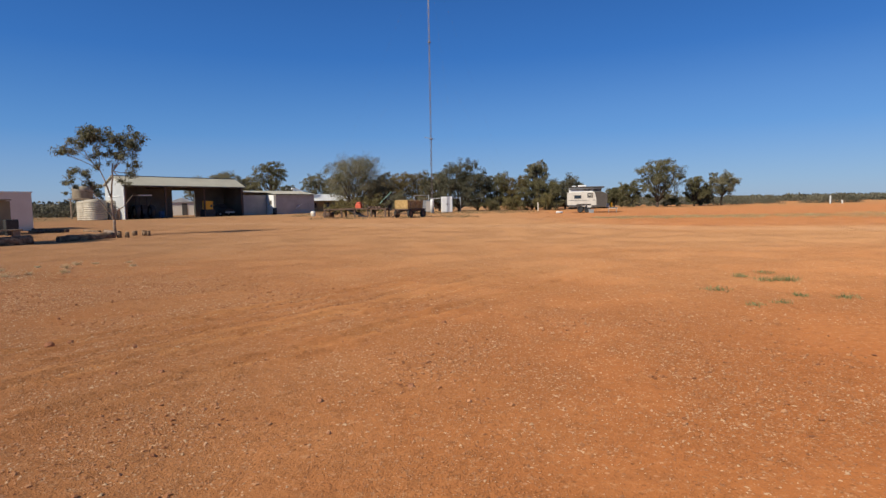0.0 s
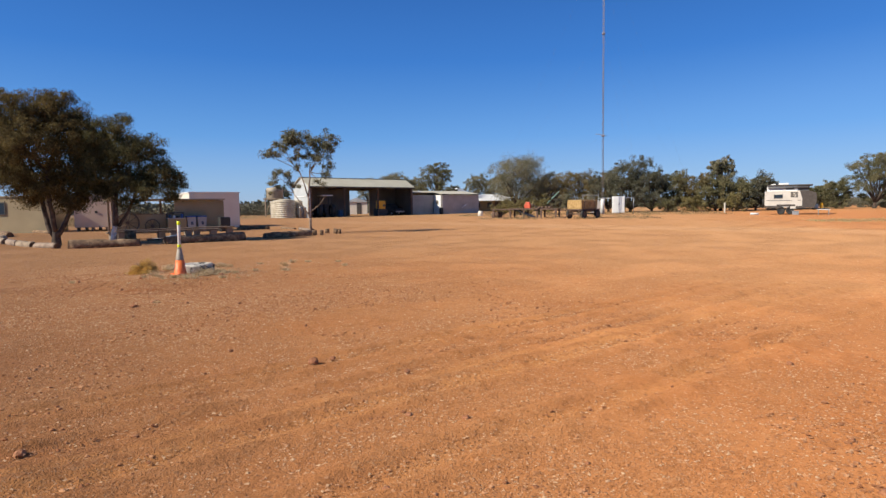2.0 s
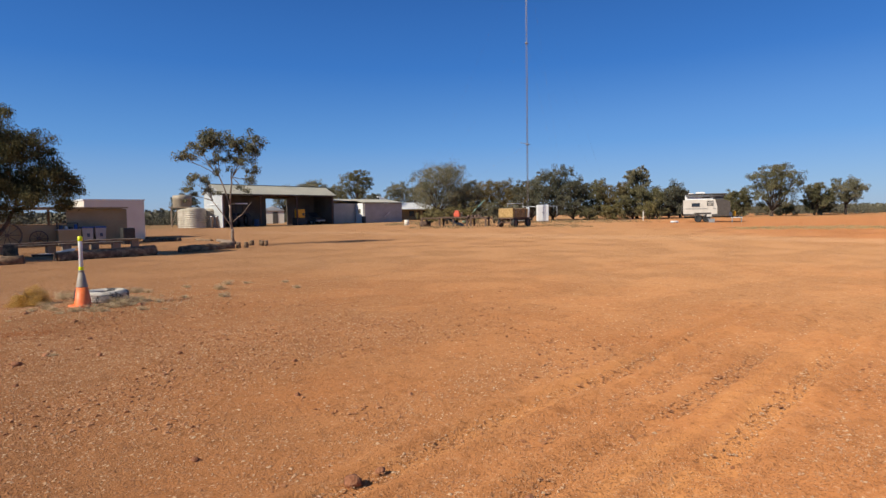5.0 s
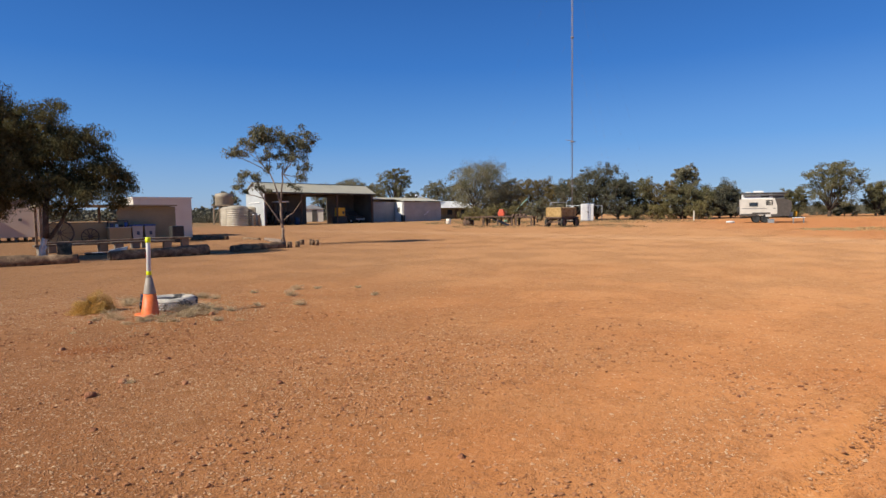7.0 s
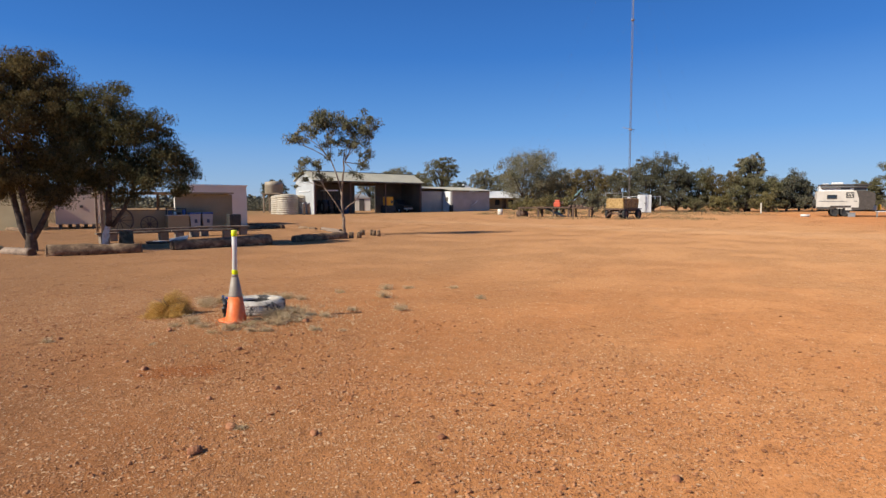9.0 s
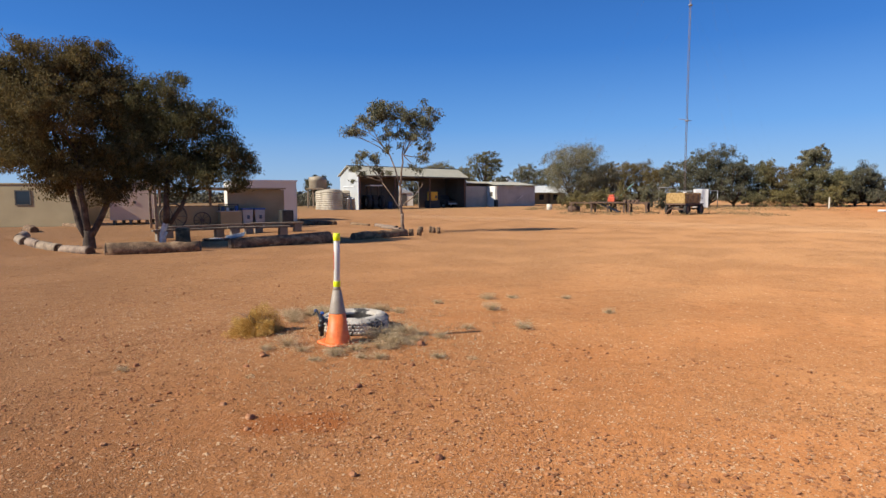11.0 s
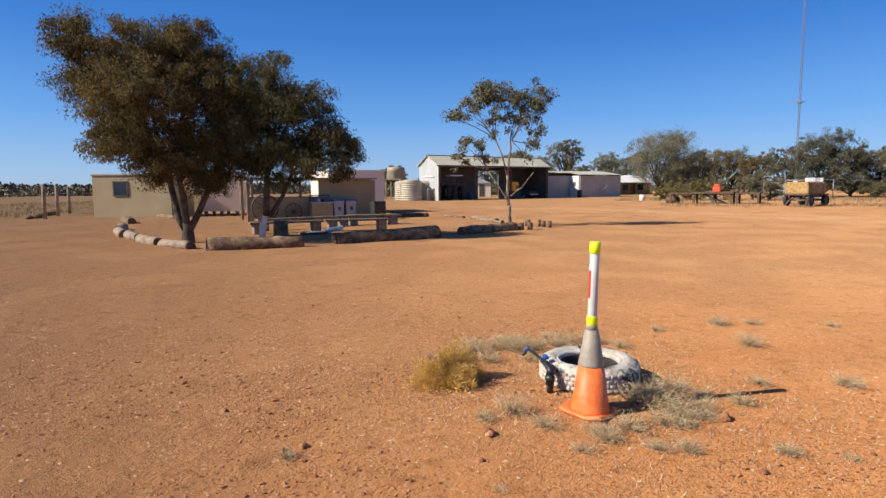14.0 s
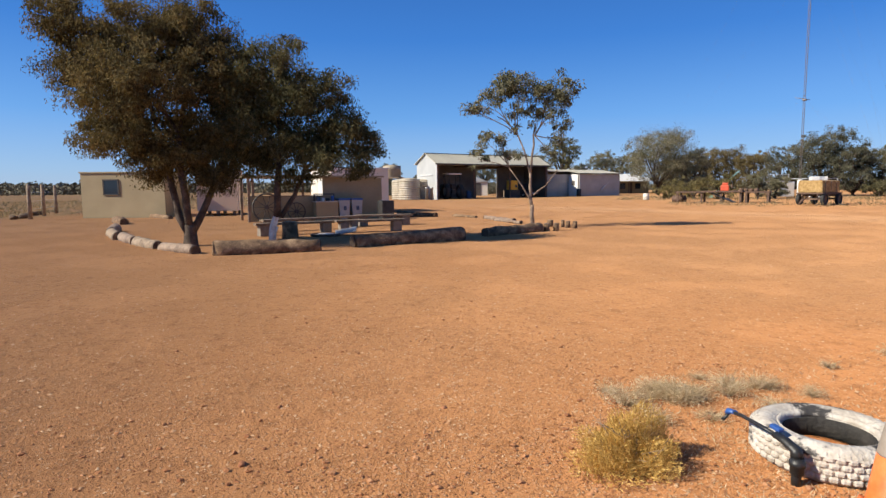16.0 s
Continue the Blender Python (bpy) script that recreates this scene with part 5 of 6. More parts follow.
    for sx in (-0.4, 0.4):
        part("leg", box((0.05, 0.5, 0.45), (sx, 0, 0)), GALV, t)
    b = thing("ground_mat_roll", x - 3.2, y - 0.8, gz(x - 3, y - 1), turn + 8, "pale rolled mat lying beside a caravan", "mat")
    part("roll", tube([(-0.35, 0, 0.1), (0.35, 0, 0.1)], 0.1, 12), WHITE_PAINT, b)


build_caravan()


# ---- trees ----
def local(base, blobs):
    return [(x - base[0], y - base[1], z - gz(*base), a, u, s) for x, y, z, a, u, s in blobs]


def garden_trees():
    # the large dark gum, with three stems from one foot
    b = (-24.1, 20.2)
    t = thing("gum_tree", *b, gz(*b), 0, "large dense brown-olive gum tree with forked dark trunk", "tree")
    r = np.random.default_rng(11)
    R, F = np.array([0.903, 0.43]), np.array([-0.43, 0.903])

    def p(right, ahead, z):
        q = R * right + F * ahead
        return (q[0], q[1], z)

    blobs = [(*p(-1.2, 0, 5.3), 1.15, 0.95, 5), (*p(0.2, 0.2, 5.5), 1.05, 0.85, 5), (*p(-2.75, -0.2, 5.85), 0.8, 0.7, 2.4), (*p(-3.15, 0.3, 4.7), 0.55, 0.45, 1.3), (*p(-2.3, 0.1, 5.0), 0.75, 0.7, 2.2),
             (*p(-1.9, 0.5, 3.9), 1.0, 0.95, 4.2), (*p(-0.6, -0.8, 4.0), 1.4, 1.1, 6.5), (*p(0.9, 0.1, 4.3), 0.95, 1.0, 4.5), (*p(0.8, 0.3, 2.9), 0.9, 0.8, 3),
             (*p(-1.35, -0.3, 2.8), 1.05, 0.62, 2.8), (*p(-0.2, 1.0, 3.0), 1.0, 0.8, 2.5), (*p(-2.15, 0.1, 2.75), 0.5, 0.35, 0.8), (*p(0.5, 0.4, 1.9), 0.55, 0.45, 0.8), (*p(1.15, 0.2, 2.0), 0.35, 0.4, 0.5),
             (*p(-0.65, -0.3, 2.25), 0.7, 0.4, 1.4), (*p(0.15, -0.4, 2.2), 0.6, 0.45, 1.2), (*p(0.75, -0.2, 1.75), 0.42, 0.35, 0.6), (*p(-1.0, 0.5, 1.95), 0.4, 0.3, 0.5)]
    bm = bmesh.new()
    limb(bm, (0, 0, -0.1), p(0.0, 0, 0.6), 0.21, 0.13, 0.02, r, 12)
    stems = [(p(-0.05, 0, 0.38), p(-0.6, 0.1, 2.6)), (p(0, 0.05, 0.4), p(-0.1, -0.2, 2.9)), (p(0.06, 0, 0.38), p(0.8, 0.1, 2.0))]
    for a, c in stems:
        limb(bm, a, c, 0.105, 0.07, 0.05, r, 10)
    for k, bl in enumerate(blobs):
        foot = stems[0][1] if bl[0] * R[0] + bl[1] * R[1] < -1.2 else (stems[2][1] if bl[0] * R[0] + bl[1] * R[1] > 0.6 else stems[1][1])
        branches(bm, foot, [bl], r, 0.06, 4)
    part("trunk", bm, BARK, t)
    crown(t, grown(blobs, 1.05), LEAF_BROWN, 12, 165000, (0.095, 0.027), 0.27, 0.8, 0.2, 230)

    # the second gum, its foot painted white
    b = (-22.1, 21.35)
    t = thing("gum_tree", *b, gz(*b), 0, "spreading olive gum tree with whitewashed trunk foot", "tree")
    r = np.random.default_rng(13)
    blobs = [(*p(0.1, 0, 4.6), 1.0, 0.75, 4), (*p(-1.0, 0.3, 4.2), 0.95, 0.75, 3.5), (*p(1.25, 0, 3.9), 0.8, 0.6, 3), (*p(1.9, 0.1, 3.0), 0.65, 0.5, 2.2),
             (*p(2.45, 0, 2.6), 0.4, 0.4, 1), (*p(-0.8, -0.2, 3.1), 0.85, 0.7, 2.5), (*p(0.6, 0.5, 2.9), 0.9, 0.5, 2), (*p(1.3, -0.2, 2.2), 0.65, 0.3, 1.2), (*p(-0.4, 0.2, 2.2), 0.7, 0.35, 1.2), (*p(2.2, 0.2, 2.0), 0.35, 0.25, 0.6), (*p(-0.95, 0.1, 3.6), 0.7, 0.5, 1.6), (*p(0.5, -0.3, 3.7), 0.7, 0.45, 1.4), (*p(0.5, 0.1, 1.75), 0.5, 0.25, 0.6), (*p(-0.9, 0.0, 2.55), 0.65, 0.42, 1.7), (*p(0.25, -0.1, 2.5), 0.75, 0.45, 2.0), (*p(1.05, 0.1, 2.65), 0.65, 0.42, 1.6), (*p(-0.3, 0.2, 3.6), 0.9, 0.7, 2.6)]
    bm = bmesh.new()
    limb(bm, p(0.0, 0, 0.8), p(0.12, 0, 2.2), 0.1, 0.075, 0.04, r, 10)
    limb(bm, p(0.1, 0, 0.75), p(0.75, 0.1, 2.0), 0.07, 0.05, 0.05, r, 8)
    for bl in blobs:
        branches(bm, p(0.12, 0, 2.15) if bl[0] * R[0] + bl[1] * R[1] < 0.8 else p(0.72, 0.1, 1.95), [bl], r, 0.032, 4)
    part("trunk", bm, BARK, t)
    bm = bmesh.new()
    limb(bm, p(-0.14, 0, -0.1), p(0.0, 0, 0.85), 0.11, 0.08, 0.04, r, 12)
    limb(bm, p(-0.3, 0, -0.05), p(-0.02, 0, 0.5), 0.065, 0.05, 0.04, r, 9)
    part("painted_foot", bm, WHITEWASH, t, "whitewashed trunk foot")
    crown(t, grown(blobs, 1.05), LEAF_OLIVE, 14, 105000, (0.09, 0.025), 0.25, 0.8, 0.22, 190)

    # the open young gum near the sheds
    b = (-17.15, 29.2)
    t = thing("young_gum_tree", *b, gz(*b), 0, "slender open young gum tree with pale trunk", "tree")
    r = np.random.default_rng(15)
    R, F = np.array([0.951, 0.309]), np.array([-0.309, 0.951])

    def p(right, ahead, z):
        q = R * right + F * ahead
        return (q[0], q[1], z)

    bm = bmesh.new()
    limb(bm, (0, 0, -0.1), p(-0.05, 0, 0.85), 0.080, 0.068, 0.02, r, 10)
    limb(bm, p(-0.05, 0, 0.8), p(-0.12, 0, 2.0), 0.065, 0.049, 0.02, r, 9)
    limb(bm, p(-0.12, 0, 1.95), p(0.05, 0, 3.7), 0.046, 0.030, 0.03, r, 8)
    limb(bm, p(-0.1, 0, 1.9), p(-0.55, 0.1, 3.3), 0.038, 0.027, 0.04, r, 8)
    limb(bm, p(-0.55, 0.1, 3.3), p(-1.3, 0.1, 4.0), 0.027, 0.015, 0.04, r, 7)
    limb(bm, p(-0.05, 0, 0.8), p(-0.85, -0.1, 2.15), 0.034, 0.019, 0.05, r, 7)
    limb(bm, p(-0.85, -0.1, 2.15), p(-1.1, -0.1, 2.65), 0.019, 0.011, 0.05, r, 6)
    limb(bm, p(0.0, 0, 1.2), p(0.45, 0, 1.55), 0.030, 0.023, 0.03, r, 7)
    limb(bm, p(0.45, 0, 1.55), p(0.85, 0, 2.1), 0.023, 0.015, 0.03, r, 6)
    blobs = [(*p(-1.3, 0, 4.9), 0.62, 0.42, 2.6), (*p(-0.55, 0.2, 5.1), 0.65, 0.5, 3.2), (*p(0.25, 0, 4.85), 0.6, 0.45, 2.6), (*p(1.05, 0.1, 4.85), 0.5, 0.5, 2.2), (*p(0.75, 0, 4.1), 0.55, 0.6, 2.4),
             (*p(-1.9, 0.1, 4.35), 0.4, 0.35, 1.2), (*p(-2.35, 0, 4.2), 0.18, 0.14, 0.3), (*p(-0.75, -0.2, 4.2), 0.45, 0.35, 1.1), (*p(0.15, 0.1, 3.9), 0.35, 0.4, 0.9), (*p(0.9, 0, 3.3), 0.3, 0.45, 0.9),
             (*p(-1.7, 0, 3.1), 0.4, 0.3, 0.9), (*p(-2.0, 0.1, 2.5), 0.35, 0.3, 0.8), (*p(-1.0, 0, 3.1), 0.3, 0.25, 0.6), (*p(-0.95, -0.1, 2.6), 0.35, 0.22, 0.6), (*p(-0.65, 0, 3.5), 0.15, 0.15, 0.2), (*p(0.5, 0, 2.7), 0.25, 0.2, 0.35)]
    for bl in blobs:
        rr = bl[0] * R[0] + bl[1] * R[1]
        foot = p(-0.85, -0.1, 2.2) if bl[2] < 3.3 and rr < -0.6 else (p(-0.6, 0.1, 3.35) if rr < -0.4 else p(0.04, 0, 3.3))
        branches(bm, foot, [bl], r, 0.022, 3)
    part("trunk", bm, PALE_BARK, t)
    crown(t, grown(blobs, 1.08), LEAF_GREY, 16, 14000, (0.115, 0.036), 0.16, 0.8, 0.3, 70)


garden_trees()


def far_tree(x, y, height, spread, mat, seed, label, lobes=6, bare=0.3, leaves=2600, leaf=(0.17, 0.08), name="tree", flat=0.72, lean=0.0):
    """A tree of the far yard: forked trunk and a crown of separate leafy masses."""
    r = np.random.default_rng(seed)
    t = thing(name, x, y, gz(x, y), 0, label, "tree")
    low = height * bare
    blobs = []
    half = (height - low) / 2
    for k in range(lobes):
        u = 0.96 - 1.85 * (k + 0.5) / lobes
        a = 2.39996 * k + r.uniform(-0.4, 0.4)
        q = math.sqrt(1 - u * u) * spread * r.uniform(0.48, 0.72)
        ra = spread * r.uniform(0.26, 0.40)
        z = low + half + u * half * (0.72 if u > 0 else 0.95)
        blobs.append((math.cos(a) * q + lean * z, math.sin(a) * q, z, ra, ra * flat * r.uniform(0.8, 1.15), ra * ra))
    ra = spread * 0.42
    blobs.append((lean * height, 0, low + half, ra, half * 0.7, ra * ra * 1.6))
    bm = bmesh.new()
    thick = 0.03 * height + 0.03
    fork = (lean * low, 0, max(low * 0.8, 0.3))
    limb(bm, (0, 0, -0.15), fork, thick, thick * 0.75, 0.04, r, 9)
    for bl in blobs:
        branches(bm, fork, [bl], r, thick * 0.42, 2)
    part("trunk", bm, BARK, t)
    crown(t, blobs, mat, seed + 500, leaves, leaf, clump=spread * 0.095, hang=0.4, core=0.12, per=75)
    return t


# far trees, from the shed round to the open ground beyond the caravan
FAR = [
    (-62.0, 97.0, 6.0, 3.0, "D", 0.2), (-52.5, 92.5, 4.6, 2.6, "D", 0.2), (-49.0, 110.0, 7.2, 3.6, "G", 0.3), (-43.0, 108.0, 8.0, 4.0, "G", 0.3), (-40.0, 112.0, 7.6, 3.6, "G", 0.3),
    (-33.6, 106.0, 9.8, 3.6, "O", 0.4), (-30.2, 104.0, 5.4, 2.6, "D", 0.2), (-36.6, 103.5, 5.6, 2.8, "O", 0.25), (-30.0, 124.0, 8.4, 3.6, "G", 0.3),
    (-18.6, 106.0, 10.4, 7.4, "G", 0.27), (-25.5, 124.0, 8.0, 4.0, "G", 0.25), (-13.6, 110.0, 7.6, 3.4, "G", 0.25), (-12.4, 122.0, 8.0, 5.0, "B", 0.2), (-8.0, 123.0, 8.6, 4.6, "B", 0.2), (-16.5, 126.0, 7.0, 4.5, "B", 0.2), (-4.0, 121.0, 7.4, 4.2, "B", 0.2),
    (0.6, 88.0, 8.1, 4.4, "D", 0.12), (3.4, 87.0, 6.4, 3.4, "D", 0.12), (-2.4, 90.0, 6.6, 3.4, "D", 0.15), (6.3, 89.0, 6.0, 3.2, "O", 0.15), (9.0, 88.0, 5.6, 3.4, "B", 0.12), (12.6, 89.5, 7.6, 2.2, "G", 0.45), (11.4, 86.0, 4.9, 3.0, "O", 0.1), (14.2, 87.5, 4.6, 2.8, "O", 0.1),
    (16.6, 88.0, 5.2, 3.3, "D", 0.05), (18.6, 90.0, 4.6, 2.6, "D", 0.1),
    (32.9, 95.0, 8.5, 4.0, "O", 0.26), (28.6, 96.0, 4.4, 2.4, "O", 0.12), (39.6, 97.0, 5.3, 2.6, "O", 0.27), (45.0, 99.0, 5.6, 2.8, "G", 0.35), (27.0, 99.0, 3.6, 2.4, "O", 0.15), (42.5, 101.0, 3.4, 2.4, "G", 0.2),
]
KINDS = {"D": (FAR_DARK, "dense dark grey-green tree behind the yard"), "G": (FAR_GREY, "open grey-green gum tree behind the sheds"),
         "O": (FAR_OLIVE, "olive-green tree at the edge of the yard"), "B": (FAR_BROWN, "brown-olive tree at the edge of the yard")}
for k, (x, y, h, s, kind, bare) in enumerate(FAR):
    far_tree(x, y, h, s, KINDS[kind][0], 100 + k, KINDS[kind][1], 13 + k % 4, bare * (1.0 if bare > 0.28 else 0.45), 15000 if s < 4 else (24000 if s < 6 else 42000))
# low bushes round the mast and platform
for k, (x, y, h, s, mat, label) in enumerate(((-12.6, 72.0, 2.3, 2.0, LEAF_GOLD, "low golden-green bush at the edge of the yard"), (-10.2, 73.0, 2.5, 2.2, LEAF_GOLD, "low golden-green bush at the edge of the yard"), (-15.0, 74.0, 2.0, 1.8, LEAF_GOLD, "low golden-green bush at the edge of the yard"),
                                        (-7.0, 72.0, 2.9, 1.9, FAR_GREY, "rounded grey bush near the radio mast"), (-5.3, 74.5, 2.4, 1.7, FAR_GREY, "rounded grey bush near the radio mast"), (5.2, 84.0, 2.0, 1.9, FAR_OLIVE, "low olive bush at the edge of the yard"), (8.4, 84.0, 2.3, 2.0, LEAF_GOLD, "low golden-green bush at the edge of the yard"), (12.9, 83.0, 2.6, 2.2, LEAF_GOLD, "low golden-green bush at the edge of the yard"),
                                        (22.8, 93.0, 2.3, 2.0, LEAF_GOLD, "low golden-green bush at the edge of the yard"), (36.5, 99.0, 2.0, 2.0, LEAF_GOLD, "low golden-green bush at the edge of the yard"))):
    far_tree(x, y, h, s, mat, 300 + k, label, 7, 0.02, 6500, (0.13, 0.06), "bush", 0.85)

# ---- cone, tyre and tap ----
CONE = (-10.682, 11.937)
GROUND_CONE = gz(*CONE)


def build_cone():
    z = GROUND_CONE - 0.005
    c = thing("traffic_cone", *CONE, z, -18, "orange traffic cone with grey sleeve and curled base", "traffic cone")
    bm = bmesh.new()
    n = 9
    grid = [[bm.verts.new((-0.16 + 0.32 * i / (n - 1), -0.16 + 0.32 * j / (n - 1), 0.03)) for i in range(n)] for j in range(n)]
    for j in range(n - 1):
        for i in range(n - 1):
            bm.faces.new((grid[j][i], grid[j][i + 1], grid[j + 1][i + 1], grid[j + 1][i])).smooth = True
    for v in bm.verts:
        u, w = v.co.x / 0.16, v.co.y / 0.16
        v.co.z = 0.03 + 0.06 * max(0, -u - 0.55) + 0.05 * max(0, u * 0.6 - w * 0.6 - 0.75) + 0.006 * math.sin(5 * u + 3 * w)
    made = bmesh.ops.extrude_face_region(bm, geom=bm.faces[:])
    for v in [g for g in made["geom"] if isinstance(g, bmesh.types.BMVert)]:
        v.co.z -= 0.024
    bmesh.ops.recalc_face_normals(bm, faces=bm.faces)
    part("base", bm, ORANGE, c)
    part("lower_cone", lathe([(0.14, 0.02), (0.136, 0.05), (0.128, 0.08), (0.089, 0.365), (0.078, 0.365)], 32), ORANGE, c)
    part("sleeve", lathe([(0.0915, 0.355), (0.09, 0.365), (0.047, 0.61), (0.043, 0.612)], 32), SLEEVE, c, "grey reflective sleeve")
    part("tip", lathe([(0.0425, 0.605), (0.04, 0.645), (0.036, 0.65)], 24), SLEEVE, c)
    p = thing("marker_pole", *CONE, z, -18, "white pole with yellow bands and red stripe set in a cone", "pole")
    lean = Matrix.Translation((0, 0, 0.6)) @ pose(0, 0, 0, 0, 1.3, 0) @ Matrix.Translation((0, 0, -0.6))
    for name, prof, mat in (("shaft", [(0.033, 0.12), (0.033, 1.225), (0.03, 1.228)], WHITE_PLASTIC), ("yellow_band", [(0.0375, 0.648), (0.0385, 0.65), (0.0385, 0.708), (0.0375, 0.71)], YELLOW_TAPE), ("yellow_cap", [(0.036, 1.155), (0.0375, 1.157), (0.0375, 1.232), (0.03, 1.236)], YELLOW_TAPE)):
        bm = lathe(prof, 24)
        bmesh.ops.transform(bm, matrix=lean, verts=bm.verts)
        part(name, bm, mat, p)
    bm = bmesh.new()
    a0 = radians(206)
    rows = [[bm.verts.new((0.0345 * math.cos(a0 + q * 0.2), 0.0345 * math.sin(a0 + q * 0.2), zz)) for q in range(6)] for zz in (0.84, 1.035)]
    for q in range(5):
        bm.faces.new((rows[0][q], rows[0][q + 1], rows[1][q + 1], rows[1][q])).smooth = True
    bmesh.ops.transform(bm, matrix=lean, verts=bm.verts)
    part("red_stripe", bm, RED_TAPE, p, "red reflective stripe")
    c.scale = p.scale = (0.95, 0.95, 0.95)


build_cone()


def build_tyre():
    x, y = -10.83, 12.62
    t = thing("old_tyre", x, y, gz(x, y) - 0.01, 15, "white-painted old tyre lying flat, paint flaking", "tyre")
    R, h = 0.41, 0.195
    prof = [(0.25, 0.08), (0.242, 0.15), (0.257, 0.168), (0.305, h), (0.345, h - 0.004), (0.385, h - 0.02), (R - 0.008, h - 0.05), (R - 0.004, 0.1), (R - 0.008, 0.04), (0.385, 0.01), (0.3, 0.0), (0.255, 0.02), (0.25, 0.05)]
    part("carcass", lathe(prof, 64, closed=True), TYRE_PAINT, t)
    part("bead", lathe([(0.241, 0.147), (0.247, 0.164), (0.264, 0.178), (0.27, 0.175), (0.253, 0.157), (0.246, 0.143)], 48, closed=True), TYRE_PAINT, t)
    tread = bmesh.new()
    n = 46
    for row, zz in enumerate((0.022, 0.056, 0.09, 0.124)):
        for k in range(n):
            a = 2 * math.pi * (k + 0.5 * (row % 2)) / n
            m = pose(0, 0, 0, 0, 0, math.degrees(a)) @ Matrix.Translation((R - 0.004, 0, zz + 0.019)) @ Matrix.Diagonal((0.022, 0.05, 0.035, 1))
            bmesh.ops.create_cube(tread, size=1, matrix=m)
    bmesh.ops.bevel(tread, geom=tread.edges[:], offset=0.0105, segments=1, affect="EDGES")
    tagged(part("tread", tread, TYRE_PAINT, t), kind="stuff")
    lug = bmesh.new()
    for k in range(n):
        a = 2 * math.pi * k / n
        m = pose(0, 0, 0, 0, 0, math.degrees(a)) @ Matrix.Translation((0.392, 0, h - 0.03)) @ pose(0, 0, 0, 0, 38, 0) @ Matrix.Diagonal((0.05, 0.03, 0.006, 1))
        bmesh.ops.create_cube(lug, size=1, matrix=m)
    tagged(part("shoulder", lug, TYRE_PAINT, t), kind="stuff")
    t.scale = (0.935, 0.935, 1.02)
    part("soil", lathe([(0.05, 0.03), (0.18, 0.03), (0.236, 0.035), (0.236, 0.015)], 24), EARTH, t)
    part("inner_liner", lathe([(0.2385, 0.03), (0.237, 0.09), (0.2365, 0.14), (0.2385, 0.143), (0.24, 0.09), (0.241, 0.03)], 40, closed=True), RUBBER, t, "black bare rubber inside")
    p = thing("irrigation_tap", -11.03, 12.19, gz(-11.03, 12.19), 0, "black poly pipe tap with blue fittings on a tyre", "tap")
    part("riser", tube([(0, 0, -0.03), (0, 0.01, 0.07), (0.0, 0.01, 0.09)], 0.026, 14), BLACK_PIPE, p)
    part("valve_body", lathe([(0.027, 0.08), (0.036, 0.09), (0.036, 0.145), (0.042, 0.15), (0.042, 0.185), (0.036, 0.19), (0.034, 0.21)], 18), BLACK_PIPE, p)
    part("elbow", tube([(0, 0.01, 0.2), (-0.005, 0.03, 0.25), (-0.05, 0.08, 0.285), (-0.1, 0.13, 0.3)], [0.034, 0.034, 0.03, 0.027], 14), BLACK_PIPE, p)
    part("arm", tube([(-0.1, 0.13, 0.3), (-0.16, 0.2, 0.31), (-0.26, 0.33, 0.315), (-0.33, 0.42, 0.3)], 0.014, 10), BLACK_PIPE, p)
    part("blue_valve", box((0.075, 0.04, 0.035), (-0.09, 0.18, 0.31), (0, -8, 128), 0.01), BLUE_FITTING, p, "blue plastic valve handle")
    part("blue_joiner", tube([(-0.3, 0.38, 0.312), (-0.335, 0.43, 0.3), (-0.34, 0.43, 0.275)], 0.02, 10), BLUE_FITTING, p, "blue plastic joiner")
    p.scale = (0.9, 0.9, 0.68)
    part("drip_end", tube([(-0.335, 0.43, 0.28), (-0.35, 0.43, 0.24), (-0.37, 0.42, 0.215)], 0.012, 8), BLACK_PIPE, p)


build_tyre()


# ---- plants on the ground ----
def bush_mesh(parent, name, mat, seed, n, radius, height, leaf, spike=0.6, twiggy=True):
    r = np.random.default_rng(seed)
    d = unit(r.normal(size=(n, 3)))
    d[:, 2] = np.abs(d[:, 2]) * 0.9 + 0.05
    q = 0.25 + 0.75 * r.random((n, 1)) ** 0.6
    lump = np.array([[0.8 + 0.45 * noise.noise(Vector(v) * 2.2 + Vector((seed, 0, 0)))] for v in d.tolist()])
    pts = d * q * lump * np.array([radius, radius, height])
    ways = unit(d * spike + r.normal(size=(n, 3)) * 0.5 + np.array([0, 0, 0.25]))
    return blades(name, mat, parent, pts, ways, leaf[0] * (0.5 + r.random(n)), leaf[1] * (0.5 + r.random(n)), r)


def twigs(parent, seed, n, radius, height, mat, thick=0.003):
    r = np.random.default_rng(seed)
    bm = bmesh.new()
    for k in range(n):
        a, q = r.random() * 6.283, 0.3 + 0.65 * r.random()
        e = (radius * q * math.cos(a), radius * q * math.sin(a), height * (0.3 + 0.65 * r.random()))
        limb(bm, (0, 0, 0), e, thick, thick * 0.4, 0.12, r, 4, 4)
    return part("twig_mass", bm, mat, parent)


bx, by = -11.83, 12.13
b = thing("roly_poly_bush", bx, by, gz(bx, by), 0, "rounded yellow-green tumbleweed bush on red earth", "bush")
bush_mesh(b, "foliage", TUMBLE, 71, 28000, 0.305, 0.345, (0.026, 0.0032), 0.7)
bush_mesh(b, "fringe", TUMBLE, 72, 2600, 0.27, 0.12, (0.03, 0.0038), 0.8).matrix_basis = pose(-0.09, -0.13, 0)
twigs(b, 73, 70, 0.27, 0.3, TIMBER)

